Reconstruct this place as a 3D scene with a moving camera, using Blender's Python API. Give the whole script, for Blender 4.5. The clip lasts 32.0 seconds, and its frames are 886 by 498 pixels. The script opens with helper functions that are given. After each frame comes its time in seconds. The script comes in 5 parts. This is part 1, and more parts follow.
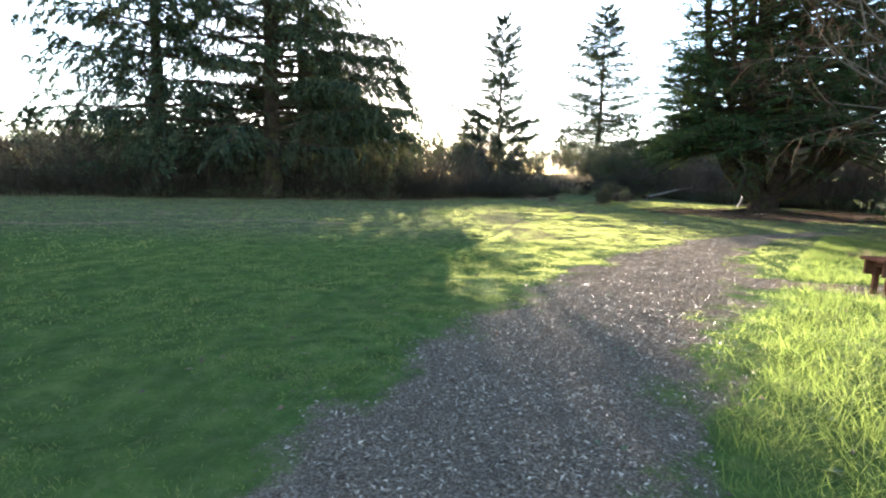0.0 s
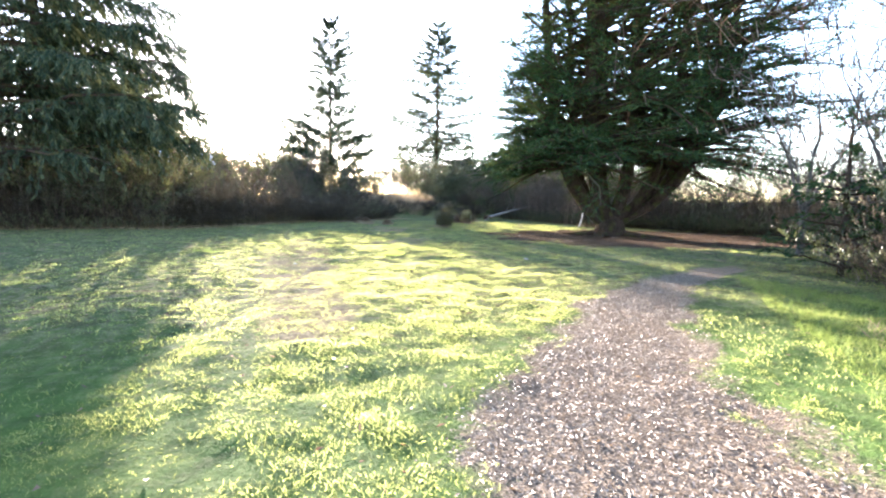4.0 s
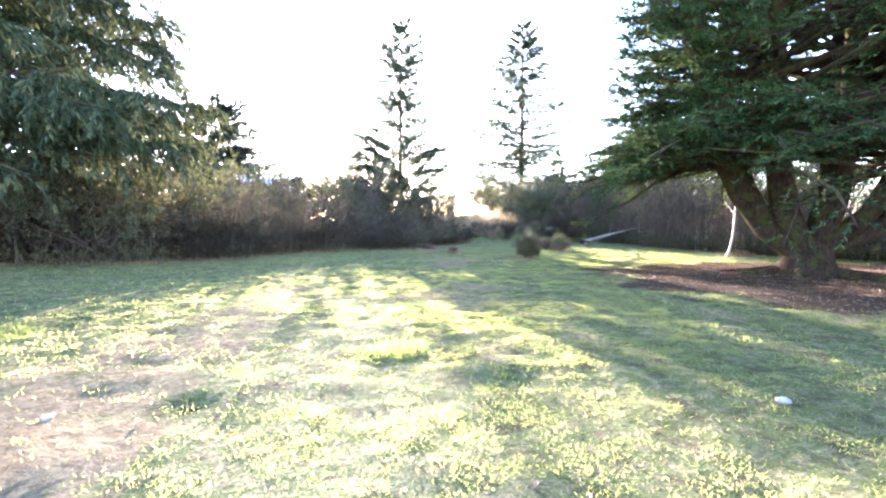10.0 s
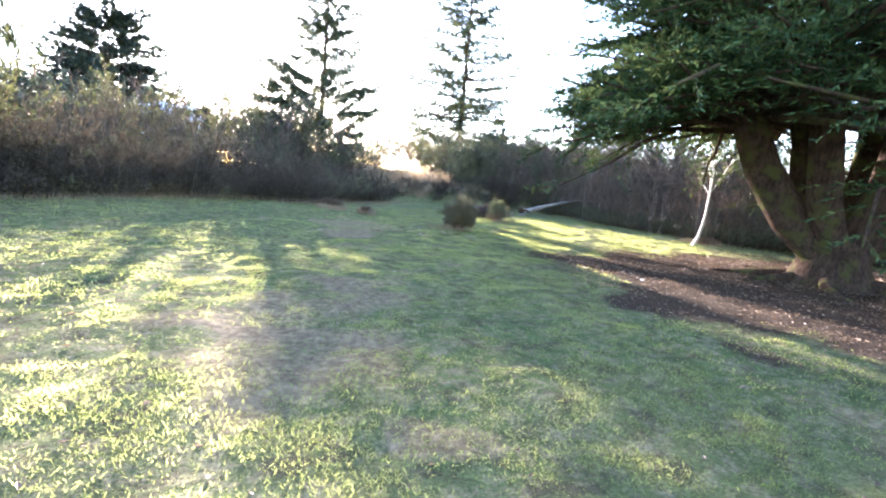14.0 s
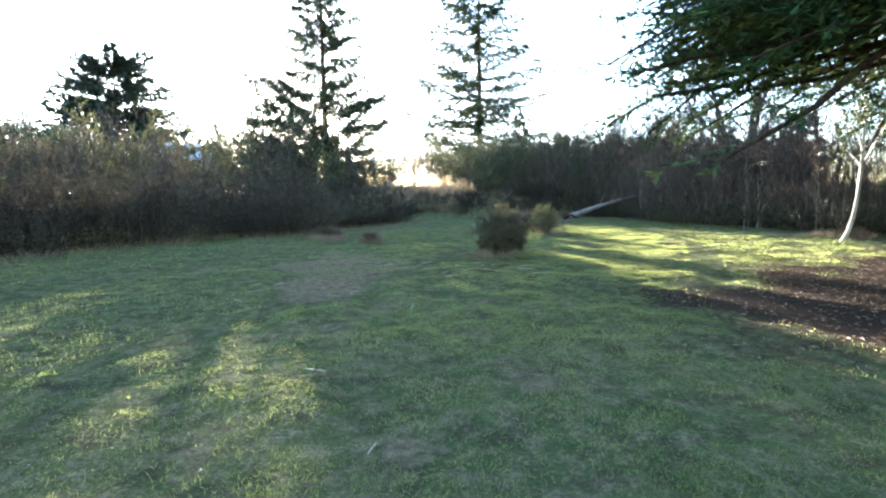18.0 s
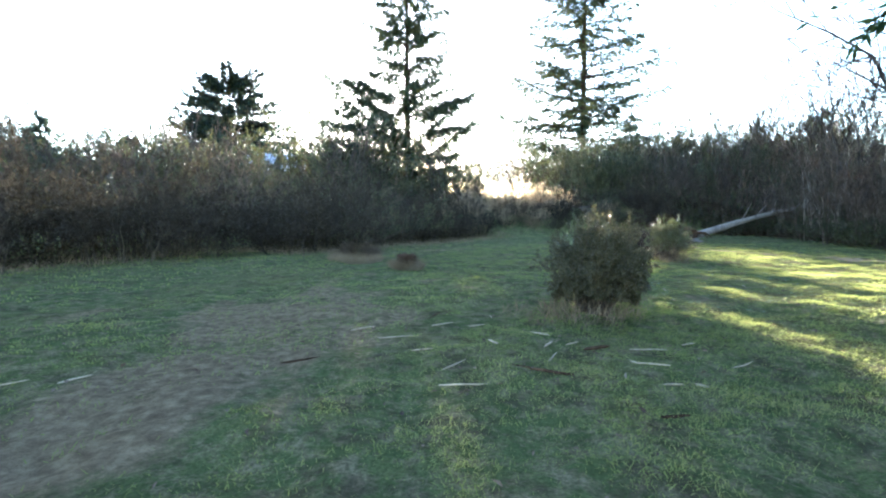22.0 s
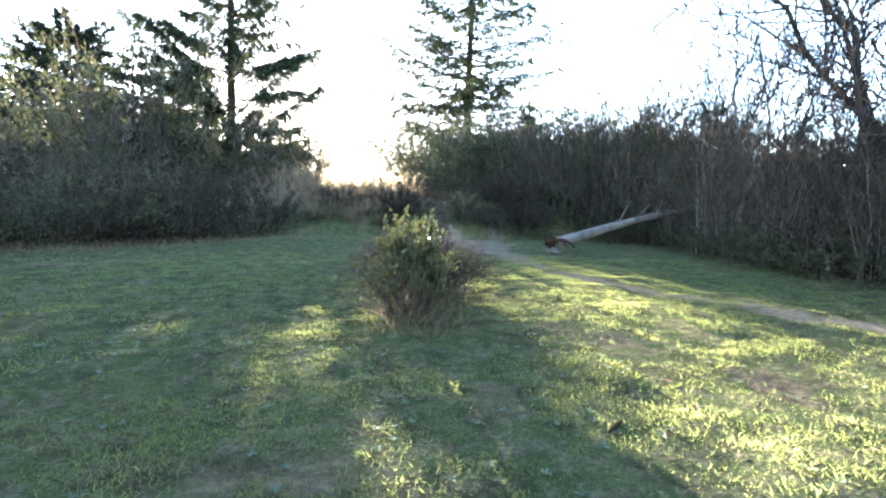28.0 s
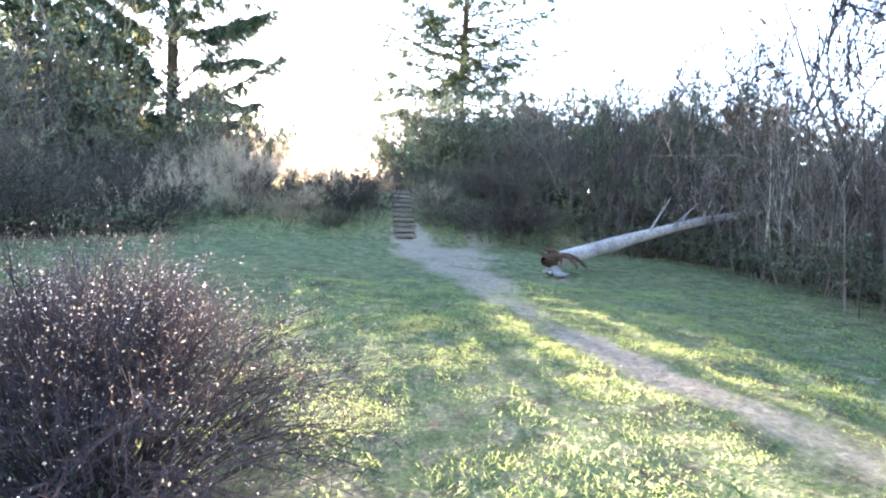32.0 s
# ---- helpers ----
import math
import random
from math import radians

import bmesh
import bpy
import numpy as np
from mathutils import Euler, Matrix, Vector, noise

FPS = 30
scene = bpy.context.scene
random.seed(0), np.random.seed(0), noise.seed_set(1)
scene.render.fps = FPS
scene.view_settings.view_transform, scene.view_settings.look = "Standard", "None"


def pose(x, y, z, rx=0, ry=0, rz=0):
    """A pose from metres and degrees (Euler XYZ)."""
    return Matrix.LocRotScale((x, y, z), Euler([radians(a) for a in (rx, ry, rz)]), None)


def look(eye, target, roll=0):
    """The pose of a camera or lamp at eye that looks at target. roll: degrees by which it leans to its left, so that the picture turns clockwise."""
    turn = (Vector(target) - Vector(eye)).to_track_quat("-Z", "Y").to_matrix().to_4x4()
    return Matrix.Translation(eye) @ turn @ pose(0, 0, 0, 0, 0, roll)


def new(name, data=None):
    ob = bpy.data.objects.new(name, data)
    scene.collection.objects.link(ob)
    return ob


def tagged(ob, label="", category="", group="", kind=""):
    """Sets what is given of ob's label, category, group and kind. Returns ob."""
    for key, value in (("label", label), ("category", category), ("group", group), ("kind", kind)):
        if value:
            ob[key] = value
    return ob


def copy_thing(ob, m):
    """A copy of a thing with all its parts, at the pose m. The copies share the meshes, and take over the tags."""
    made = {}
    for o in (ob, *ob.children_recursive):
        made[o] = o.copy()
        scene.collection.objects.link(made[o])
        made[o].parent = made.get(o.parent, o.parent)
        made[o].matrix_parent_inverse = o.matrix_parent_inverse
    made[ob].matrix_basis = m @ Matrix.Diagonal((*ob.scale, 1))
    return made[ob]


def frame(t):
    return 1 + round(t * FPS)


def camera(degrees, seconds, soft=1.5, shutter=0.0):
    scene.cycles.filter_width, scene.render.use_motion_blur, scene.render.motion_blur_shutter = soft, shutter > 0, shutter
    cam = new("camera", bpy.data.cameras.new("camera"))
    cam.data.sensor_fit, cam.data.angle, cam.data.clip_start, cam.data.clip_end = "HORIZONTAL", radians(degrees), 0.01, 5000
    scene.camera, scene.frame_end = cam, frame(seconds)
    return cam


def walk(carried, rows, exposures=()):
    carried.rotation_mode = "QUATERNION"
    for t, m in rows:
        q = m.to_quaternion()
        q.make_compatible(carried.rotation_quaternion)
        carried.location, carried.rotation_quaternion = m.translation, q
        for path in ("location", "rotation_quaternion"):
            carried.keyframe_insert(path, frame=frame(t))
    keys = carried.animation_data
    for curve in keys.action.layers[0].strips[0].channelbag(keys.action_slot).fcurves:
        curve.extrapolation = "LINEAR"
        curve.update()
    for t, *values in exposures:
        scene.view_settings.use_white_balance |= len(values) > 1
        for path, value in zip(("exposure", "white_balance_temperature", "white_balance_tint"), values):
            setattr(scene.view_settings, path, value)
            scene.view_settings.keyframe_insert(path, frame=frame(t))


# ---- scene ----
cam = camera(84.2, 32.0, 2.1)
PATH = [
    (0, (0.118, -1.848, 1.483), (0.101, 0.134, 1.215), 1.2),
    (0.5, (0.304, -0.856, 1.504), (0.398, 1.13, 1.29), -1.5),
    (1, (0.528, 0.072, 1.53), (0.72, 2.06, 1.444), -0.6),
    (1.5, (0.736, 0.97, 1.553), (1.11, 2.933, 1.476), 0.2),
    (2, (0.975, 1.777, 1.581), (1.415, 3.721, 1.42), 1.4),
    (2.5, (1.251, 2.618, 1.587), (1.898, 4.493, 1.332), 0.9),
    (3, (1.581, 3.399, 1.604), (2.366, 5.228, 1.404), -1.4),
    (3.5, (1.916, 4.239, 1.612), (2.594, 6.109, 1.401), 0.1),
    (4, (2.291, 5.036, 1.619), (2.884, 6.938, 1.439), 0.9),
    (4.5, (2.68, 5.84, 1.626), (3.134, 7.784, 1.503), 2.4),
    (6.5, (3.978, 8.854, 1.609), (4.252, 10.831, 1.492), -0.5),
    (7, (4.121, 9.595, 1.588), (4.409, 11.567, 1.416), 4.7),
    (7.5, (4.22, 10.314, 1.587), (4.322, 12.306, 1.433), 3.7),
    (8, (4.315, 10.989, 1.584), (4.214, 12.982, 1.444), -0.6),
    (8.5, (4.521, 11.752, 1.583), (4.503, 13.743, 1.388), -2.2),
    (9, (4.754, 12.465, 1.648), (4.888, 14.45, 1.443), 2.2),
    (9.5, (4.949, 13.227, 1.664), (5.169, 15.208, 1.493), 3.7),
    (10, (5.213, 13.93, 1.66), (5.464, 15.912, 1.565), 0.2),
    (10.5, (5.424, 14.674, 1.606), (5.731, 16.641, 1.414), 1.1),
    (11, (5.708, 15.375, 1.598), (5.969, 17.348, 1.408), -1.6),
    (11.5, (5.913, 16.137, 1.547), (6.19, 18.108, 1.36), 1.8),
    (12, (6.197, 16.859, 1.531), (6.446, 18.831, 1.308), 0.3),
    (12.5, (6.511, 17.514, 1.605), (6.702, 19.497, 1.428), -0.0),
    (13, (6.67, 18.331, 1.689), (6.955, 20.304, 1.516), 1.3),
    (13.5, (6.936, 19.133, 1.673), (7.346, 21.081, 1.482), 2.9),
    (14, (7.048, 19.834, 1.626), (7.576, 21.746, 1.372), 5.3),
    (14.5, (7.162, 20.524, 1.586), (7.663, 22.447, 1.356), -0.6),
    (15, (7.357, 21.258, 1.526), (7.752, 23.212, 1.365), -2.3),
    (15.5, (7.527, 22.015, 1.508), (7.938, 23.96, 1.287), 1.4),
    (17.5, (8.279, 24.982, 1.496), (8.685, 26.923, 1.234), 2.3),
    (18, (8.443, 25.735, 1.496), (8.858, 27.681, 1.293), -0.8),
    (18.5, (8.571, 26.416, 1.485), (8.809, 28.4, 1.386), -0.1),
    (19, (8.695, 27.163, 1.471), (8.877, 29.145, 1.275), 1.8),
    (19.5, (8.866, 27.873, 1.49), (8.971, 29.852, 1.216), -0.4),
    (20, (9.01, 28.605, 1.502), (9.139, 30.59, 1.287), -0.3),
    (20.5, (9.293, 29.254, 1.475), (9.258, 31.252, 1.38), -2.4),
    (21, (9.594, 29.873, 1.401), (9.644, 31.858, 1.162), 1.0),
    (21.5, (9.986, 30.432, 1.394), (10.101, 32.418, 1.187), 0.3),
    (22, (10.372, 31.011, 1.371), (10.384, 33.005, 1.221), -0.1),
    (22.5, (10.809, 31.748, 1.42), (10.829, 33.742, 1.261), -0.8),
    (23, (11.24, 32.374, 1.452), (11.339, 34.364, 1.273), 1.1),
    (23.5, (11.593, 32.977, 1.465), (11.706, 34.961, 1.234), 1.5),
    (24, (12.031, 33.57, 1.498), (12.204, 35.554, 1.317), -0.5),
    (24.5, (12.473, 34.17, 1.519), (12.714, 36.147, 1.332), 0.4),
    (25, (12.984, 34.751, 1.49), (13.274, 36.723, 1.326), 0.4),
    (25.5, (13.535, 35.474, 1.495), (13.764, 37.454, 1.32), 0.2),
    (27.5, (15.729, 38.23, 1.323), (15.967, 40.205, 1.118), 0.7),
    (28, (16.048, 38.863, 1.31), (16.39, 40.827, 1.139), 2.0),
    (28.5, (16.324, 39.487, 1.295), (16.758, 41.432, 1.129), 1.5),
    (29, (16.568, 40.069, 1.296), (17.037, 42.002, 1.09), 1.6),
    (29.5, (16.805, 40.706, 1.307), (17.479, 42.578, 1.099), 2.5),
    (30, (17.05, 41.311, 1.314), (17.695, 43.196, 1.136), 2.4),
    (30.5, (17.294, 41.97, 1.328), (17.908, 43.859, 1.092), 1.3),
    (31, (17.581, 42.589, 1.344), (18.164, 44.492, 1.149), 0.2),
    (31.5, (17.808, 43.27, 1.323), (18.347, 45.181, 1.085), 4.6),
    (32, (18.099, 43.942, 1.267), (18.444, 45.904, 1.089), 3.7),
]
EXPOSURES = [(0, 4.15, 6200, 17), (2.5, 4.3, 6200, 20), (4.5, 5.25, 6050, 25), (9, 5.75, 5950, 30), (13, 5.65, 5950, 29), (16, 5.2, 5900, 24), (18, 4.9, 5850, 14), (22, 4.95, 5800, 14), (24, 4.95, 5850, 15), (25, 5.5, 5800, 18), (28, 5.15, 5900, 18), (30, 5.5, 5900, 22), (32, 6.1, 5800, 26)]
walk(cam, [(t, look(eye, target, roll)) for t, eye, target, roll in PATH], EXPOSURES)

# ---------------------------------------------------------------- light
SUN_AZ, SUN_EL = -6.8, 10.2            # degrees from +y towards +x, and above the level
sun_way = Vector((math.sin(radians(SUN_AZ)) * math.cos(radians(SUN_EL)), math.cos(radians(SUN_AZ)) * math.cos(radians(SUN_EL)), math.sin(radians(SUN_EL))))
sun_data = bpy.data.lights.new("sun", "SUN")
sun_data.energy, sun_data.angle, sun_data.color = 5.0, radians(0.5), (1.0, 0.9, 0.74)
sun = new("sun", sun_data)
sun.matrix_world = look(sun_way * 200, (0, 0, 0))
world = bpy.data.worlds.new("world")
scene.world = world
world.use_nodes = True
sky = world.node_tree.nodes.new("ShaderNodeTexSky")
sky.sky_type, sky.sun_disc = "NISHITA", False
sky.sun_elevation, sky.sun_rotation = radians(SUN_EL), radians(SUN_AZ)
sky.air_density, sky.dust_density, sky.ozone_density = 1.0, 0.3, 1.5
back = world.node_tree.nodes["Background"]
back.inputs["Strength"].default_value = 0.06
world.node_tree.links.new(sky.outputs["Color"], back.inputs["Color"])

# ---------------------------------------------------------------- materials


class Nodes:
    """Short hand for a node tree of a new material."""

    def __init__(self, name):
        self.mat = bpy.data.materials.new(name)
        self.mat.use_nodes = True
        self.tree = self.mat.node_tree
        self.tree.nodes.clear()
        self.out = self.add("ShaderNodeOutputMaterial")

    def add(self, kind, **values):
        node = self.tree.nodes.new(kind)
        for key, value in values.items():
            node.inputs[key.replace("_", " ")].default_value = value
        return node

    def link(self, a, b):
        self.tree.links.new(a, b)

    def place(self, scale=1.0):
        return self.add("ShaderNodeTexCoord").outputs["Object"] if scale == "object" else self.add("ShaderNodeNewGeometry").outputs["Position"]

    def noise(self, scale, detail=4.0, rough=0.6, where=None):
        n = self.add("ShaderNodeTexNoise", Scale=scale, Detail=detail, Roughness=rough)
        self.link(where or self.place(), n.inputs["Vector"])
        return n.outputs["Fac"]

    def ramp(self, fac, stops):
        r = self.add("ShaderNodeValToRGB")
        while len(r.color_ramp.elements) < len(stops):
            r.color_ramp.elements.new(0.5)
        for e, (at, c) in zip(r.color_ramp.elements, stops):
            e.position, e.color = at, (*c, 1) if len(c) == 3 else c
        self.link(fac, r.inputs["Fac"])
        return r.outputs["Color"]

    def mix(self, fac, a, b, mode="MIX"):
        m = self.tree.nodes.new("ShaderNodeMix")
        m.data_type, m.blend_type = "RGBA", mode
        for socket, v in ((m.inputs[0], fac), (m.inputs[6], a), (m.inputs[7], b)):
            if hasattr(v, "is_linked"):
                self.link(v, socket)
            elif isinstance(v, tuple):
                socket.default_value = (*v, 1)
            else:
                socket.default_value = v
        return m.outputs[2]

    def attr(self, name):
        a = self.add("ShaderNodeAttribute")
        a.attribute_name = name
        return a.outputs["Fac"]

    def math(self, op, a, b=0.0):
        m = self.tree.nodes.new("ShaderNodeMath")
        m.operation = op
        for socket, v in ((m.inputs[0], a), (m.inputs[1], b)):
            if hasattr(v, "is_linked"):
                self.link(v, socket)
            else:
                socket.default_value = v
        return m.outputs[0]

    def bump(self, height, strength, distance):
        b = self.add("ShaderNodeBump", Strength=strength, Distance=distance)
        self.link(height, b.inputs["Height"])
        return b.outputs["Normal"]

    def solid(self, color, rough=0.8, normal=None, metal=0.0, gloss=0.3):
        if gloss <= 0.1:
            p, slot = self.add("ShaderNodeBsdfDiffuse", Roughness=rough), "Color"
        else:
            p, slot = self.add("ShaderNodeBsdfPrincipled", Roughness=rough, Metallic=metal), "Base Color"
            p.inputs["Specular IOR Level"].default_value = gloss
        if isinstance(color, tuple):
            p.inputs[slot].default_value = (*color, 1)
        else:
            self.link(color, p.inputs[slot])
        if normal is not None:
            self.link(normal, p.inputs["Normal"])
        return p.outputs["BSDF"]

    def matte(self, color, sheen, rough=0.6, normal=None):
        """Rough surface with a faint sheen."""
        d, s = self.add("ShaderNodeBsdfDiffuse", Roughness=0.8), self.add("ShaderNodeBsdfGlossy", Roughness=rough)
        self.link(color, d.inputs["Color"])
        s.inputs["Color"].default_value = (0.85, 0.85, 0.8, 1)
        if normal is not None:
            self.link(normal, d.inputs["Normal"])
            self.link(normal, s.inputs["Normal"])
        m = self.add("ShaderNodeMixShader", Fac=sheen)
        self.link(d.outputs[0], m.inputs[1])
        self.link(s.outputs[0], m.inputs[2])
        return m.outputs[0]

    def done(self, shader):
        self.link(shader, self.out.inputs["Surface"])
        return self.mat


def leaf_material(name, stops, through_color, share=0.45, rough=0.55, patch=0.35, gloss=0.3, sheen=None, vary=0.0):
    """Leaves, needles and grass: light also passes through them."""
    n = Nodes(name)
    tone = n.attr("tone")
    big = n.noise(patch, 3.0)
    fac = n.math("ADD", n.math("MULTIPLY", tone, 0.65), n.math("MULTIPLY", big, 0.4))
    color = n.ramp(fac, stops)
    own = n.add("ShaderNodeObjectInfo").outputs["Random"]
    color = n.mix(vary, color, n.ramp(own, [(0.0, (0.45, 0.45, 0.48)), (0.5, (1.0, 1.0, 1.0)), (1.0, (1.75, 1.68, 1.55))]), "MULTIPLY") if vary else color
    lit = n.mix(0.65, color, through_color, "MIX")
    t = n.add("ShaderNodeBsdfTranslucent")
    n.link(lit, t.inputs["Color"])
    m = n.add("ShaderNodeMixShader", Fac=share)
    n.link(n.solid(color, rough, gloss=gloss) if sheen is None else n.matte(color, sheen, rough), m.inputs[1])
    n.link(t.outputs[0], m.inputs[2])
    return n.done(m.outputs[0])


def bark_material(name, dark, light, scale=14.0, depth=0.02, rough=0.9, stretch=0.25, moss=None):
    n = Nodes(name)
    where = n.add("ShaderNodeMapping")
    where.inputs["Scale"].default_value = (1, 1, stretch)
    n.link(n.place(), where.inputs["Vector"])
    fine = n.noise(scale, 6.0, 0.7, where.outputs[0])
    color = n.ramp(fine, [(0.3, dark), (0.75, light)])
    blot = n.noise(1.7, 3.0)
    color = n.mix(n.ramp(blot, [(0.45, (0, 0, 0)), (0.7, (0.6, 0.6, 0.6))]), color, tuple(0.6 * v for v in dark))
    if moss:
        color = n.mix(n.ramp(n.noise(2.6, 4.0), [(0.5, (0, 0, 0)), (0.62, (0.8, 0.8, 0.8))]), color, moss)
    return n.done(n.solid(color, rough, n.bump(fine, 0.9, depth), gloss=0.1 if rough >= 0.9 else 0.2))


def ground_material():
    n = Nodes("ground")
    fine, mid, big = n.noise(38.0, 6.0, 0.7), n.noise(3.2, 5.0, 0.65), n.noise(0.35, 4.0)
    green = n.ramp(mid, [(0.28, (0.048, 0.07, 0.024)), (0.5, (0.088, 0.12, 0.042)), (0.72, (0.14, 0.158, 0.064))])
    green = n.mix(n.ramp(big, [(0.45, (0, 0, 0)), (0.68, (0.5, 0.5, 0.5))]), green, (0.17, 0.16, 0.06))
    green = n.mix(n.ramp(n.noise(5.5, 6.0, 0.75), [(0.47, (0, 0, 0)), (0.62, (0.85, 0.85, 0.85))]), green, (0.22, 0.185, 0.115))
    green = n.mix(n.ramp(n.noise(2.6, 6.0, 0.75), [(0.51, (0, 0, 0)), (0.62, (0.8, 0.8, 0.8))]), green, (0.065, 0.052, 0.032))
    green = n.mix(n.ramp(fine, [(0.35, (0.7, 0.7, 0.7)), (0.58, (0, 0, 0))]), green, (0.035, 0.042, 0.016))
    green = n.mix(n.math("MULTIPLY", n.attr("lush"), 0.7), green, n.ramp(mid, [(0.28, (0.03, 0.068, 0.013)), (0.5, (0.06, 0.12, 0.02)), (0.72, (0.11, 0.165, 0.035))]))
    earth = n.ramp(n.noise(9.0, 6.0, 0.7), [(0.3, (0.085, 0.064, 0.037)), (0.55, (0.19, 0.146, 0.088)), (0.8, (0.33, 0.26, 0.16))])
    chip = n.ramp(n.noise(55.0, 5.0, 0.75), [(0.3, (0.03, 0.022, 0.016)), (0.5, (0.15, 0.114, 0.08)), (0.72, (0.37, 0.3, 0.22))])
    needle = n.ramp(n.noise(30.0, 6.0, 0.75), [(0.3, (0.02, 0.014, 0.01)), (0.55, (0.05, 0.034, 0.023)), (0.8, (0.11, 0.078, 0.052))])
    trail = n.ramp(n.noise(14.0, 5.0, 0.7), [(0.3, (0.13, 0.105, 0.07)), (0.55, (0.235, 0.19, 0.132)), (0.8, (0.34, 0.285, 0.205))])
    ragged = n.math("MULTIPLY", n.math("SUBTRACT", n.noise(4.5, 8.0, 0.8), 0.5), 1.7)
    color = green
    for name, layer in (("earth", earth), ("needle", needle), ("chip", chip), ("trail", trail)):
        edge = n.math("ADD", n.attr(name), n.math("MULTIPLY", ragged, n.math("MULTIPLY", n.attr(name), 1.6)))
        color = n.mix(n.ramp(edge, [(0.3, (0, 0, 0)), (0.6, (1, 1, 1))]), color, layer)
    height = n.math("ADD", n.math("ADD", n.math("MULTIPLY", fine, 0.5), n.noise(11.0, 5.0, 0.7)), n.math("MULTIPLY", n.noise(4.2, 3.0, 0.6), 1.2))
    return n.done(n.matte(color, 0.006, 0.7, n.bump(height, 1.0, 0.1)))


M_GROUND = ground_material()
M_GRASS = leaf_material("grass", [(0.12, (0.03, 0.072, 0.014)), (0.45, (0.085, 0.113, 0.039)), (0.7, (0.145, 0.152, 0.06)), (0.95, (0.24, 0.21, 0.115))], (0.42, 0.45, 0.12), 0.48, 0.6, 1.6, sheen=0.015)
M_TALL = leaf_material("verge_grass", [(0.2, (0.05, 0.085, 0.018)), (0.55, (0.11, 0.16, 0.03)), (0.9, (0.24, 0.24, 0.09))], (0.28, 0.34, 0.07), 0.34, 0.5, 0.8, sheen=0.02)
M_STRAW = leaf_material("dry_grass", [(0.1, (0.075, 0.052, 0.03)), (0.5, (0.15, 0.11, 0.065)), (0.9, (0.28, 0.22, 0.14))], (0.3, 0.22, 0.12), 0.25, 0.7, 0.8)
M_DEADGRASS = leaf_material("dead_grass", [(0.1, (0.04, 0.028, 0.02)), (0.5, (0.085, 0.06, 0.042)), (0.9, (0.17, 0.13, 0.09))], (0.2, 0.14, 0.08), 0.15, 0.8, 0.8, 0.1)
M_CHIP = leaf_material("wood_chips", [(0.1, (0.04, 0.03, 0.022)), (0.5, (0.16, 0.125, 0.09)), (0.95, (0.42, 0.36, 0.28))], (0.3, 0.22, 0.14), 0.08, 0.6, 3.0, 0.2)
M_WEED = leaf_material("broad_weeds", [(0.1, (0.035, 0.06, 0.025)), (0.6, (0.09, 0.115, 0.065)), (0.95, (0.19, 0.205, 0.15))], (0.2, 0.28, 0.06), 0.25, 0.45, 0.8, 0.4)
M_DEADLEAF = leaf_material("dead_leaves", [(0.1, (0.03, 0.02, 0.013)), (0.5, (0.08, 0.052, 0.032)), (0.9, (0.2, 0.145, 0.09))], (0.2, 0.12, 0.05), 0.12, 0.7, 1.0)
M_TAN = leaf_material("tan_stems", [(0.1, (0.12, 0.085, 0.05)), (0.5, (0.24, 0.18, 0.11)), (0.9, (0.4, 0.32, 0.21))], (0.42, 0.31, 0.17), 0.4, 0.7, 0.6, vary=0.5)
M_DARKTWIG = leaf_material("dark_twigs", [(0.1, (0.032, 0.026, 0.025)), (0.5, (0.07, 0.058, 0.055)), (0.9, (0.15, 0.128, 0.118))], (0.12, 0.09, 0.08), 0.06, 0.8, 0.4, 0.1, vary=0.9)
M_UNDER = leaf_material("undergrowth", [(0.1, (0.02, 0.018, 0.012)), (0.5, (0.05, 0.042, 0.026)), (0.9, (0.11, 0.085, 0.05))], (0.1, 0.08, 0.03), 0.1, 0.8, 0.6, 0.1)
M_CEDAR = leaf_material("cedar_needles", [(0.15, (0.012, 0.026, 0.016)), (0.5, (0.028, 0.055, 0.024)), (0.9, (0.06, 0.085, 0.032))], (0.09, 0.11, 0.03), 0.08, 0.7, 0.5, 0.08)
M_SPRUCE = leaf_material("spruce_needles", [(0.15, (0.014, 0.022, 0.017)), (0.5, (0.03, 0.045, 0.028)), (0.9, (0.075, 0.085, 0.045))], (0.12, 0.13, 0.05), 0.07, 0.7, 0.4, 0.08)
# Far foliage: distance haze is put into the colour, paler and bluer than spruce.
M_FARHAZE = leaf_material("hazy_far_needles", [(0.15, (0.02, 0.03, 0.028)), (0.5, (0.035, 0.05, 0.038)), (0.9, (0.07, 0.085, 0.055))], (0.1, 0.13, 0.08), 0.1, 0.7, 0.1, 0.08, vary=0.9)
M_EVERGREEN = leaf_material("evergreen_leaves", [(0.15, (0.018, 0.024, 0.013)), (0.5, (0.04, 0.048, 0.022)), (0.9, (0.1, 0.1, 0.05))], (0.16, 0.17, 0.05), 0.08, 0.5, 1.5, 0.2, vary=0.9)
M_OLIVE = leaf_material("olive_leaves", [(0.15, (0.026, 0.025, 0.013)), (0.5, (0.055, 0.05, 0.025)), (0.9, (0.12, 0.105, 0.055))], (0.16, 0.15, 0.05), 0.08, 0.45, 1.5, 0.25)
M_SALAL = leaf_material("young_leaves", [(0.15, (0.03, 0.046, 0.016)), (0.5, (0.055, 0.065, 0.026)), (0.9, (0.12, 0.12, 0.058))], (0.17, 0.18, 0.055), 0.1, 0.35, 2.0, 0.4)
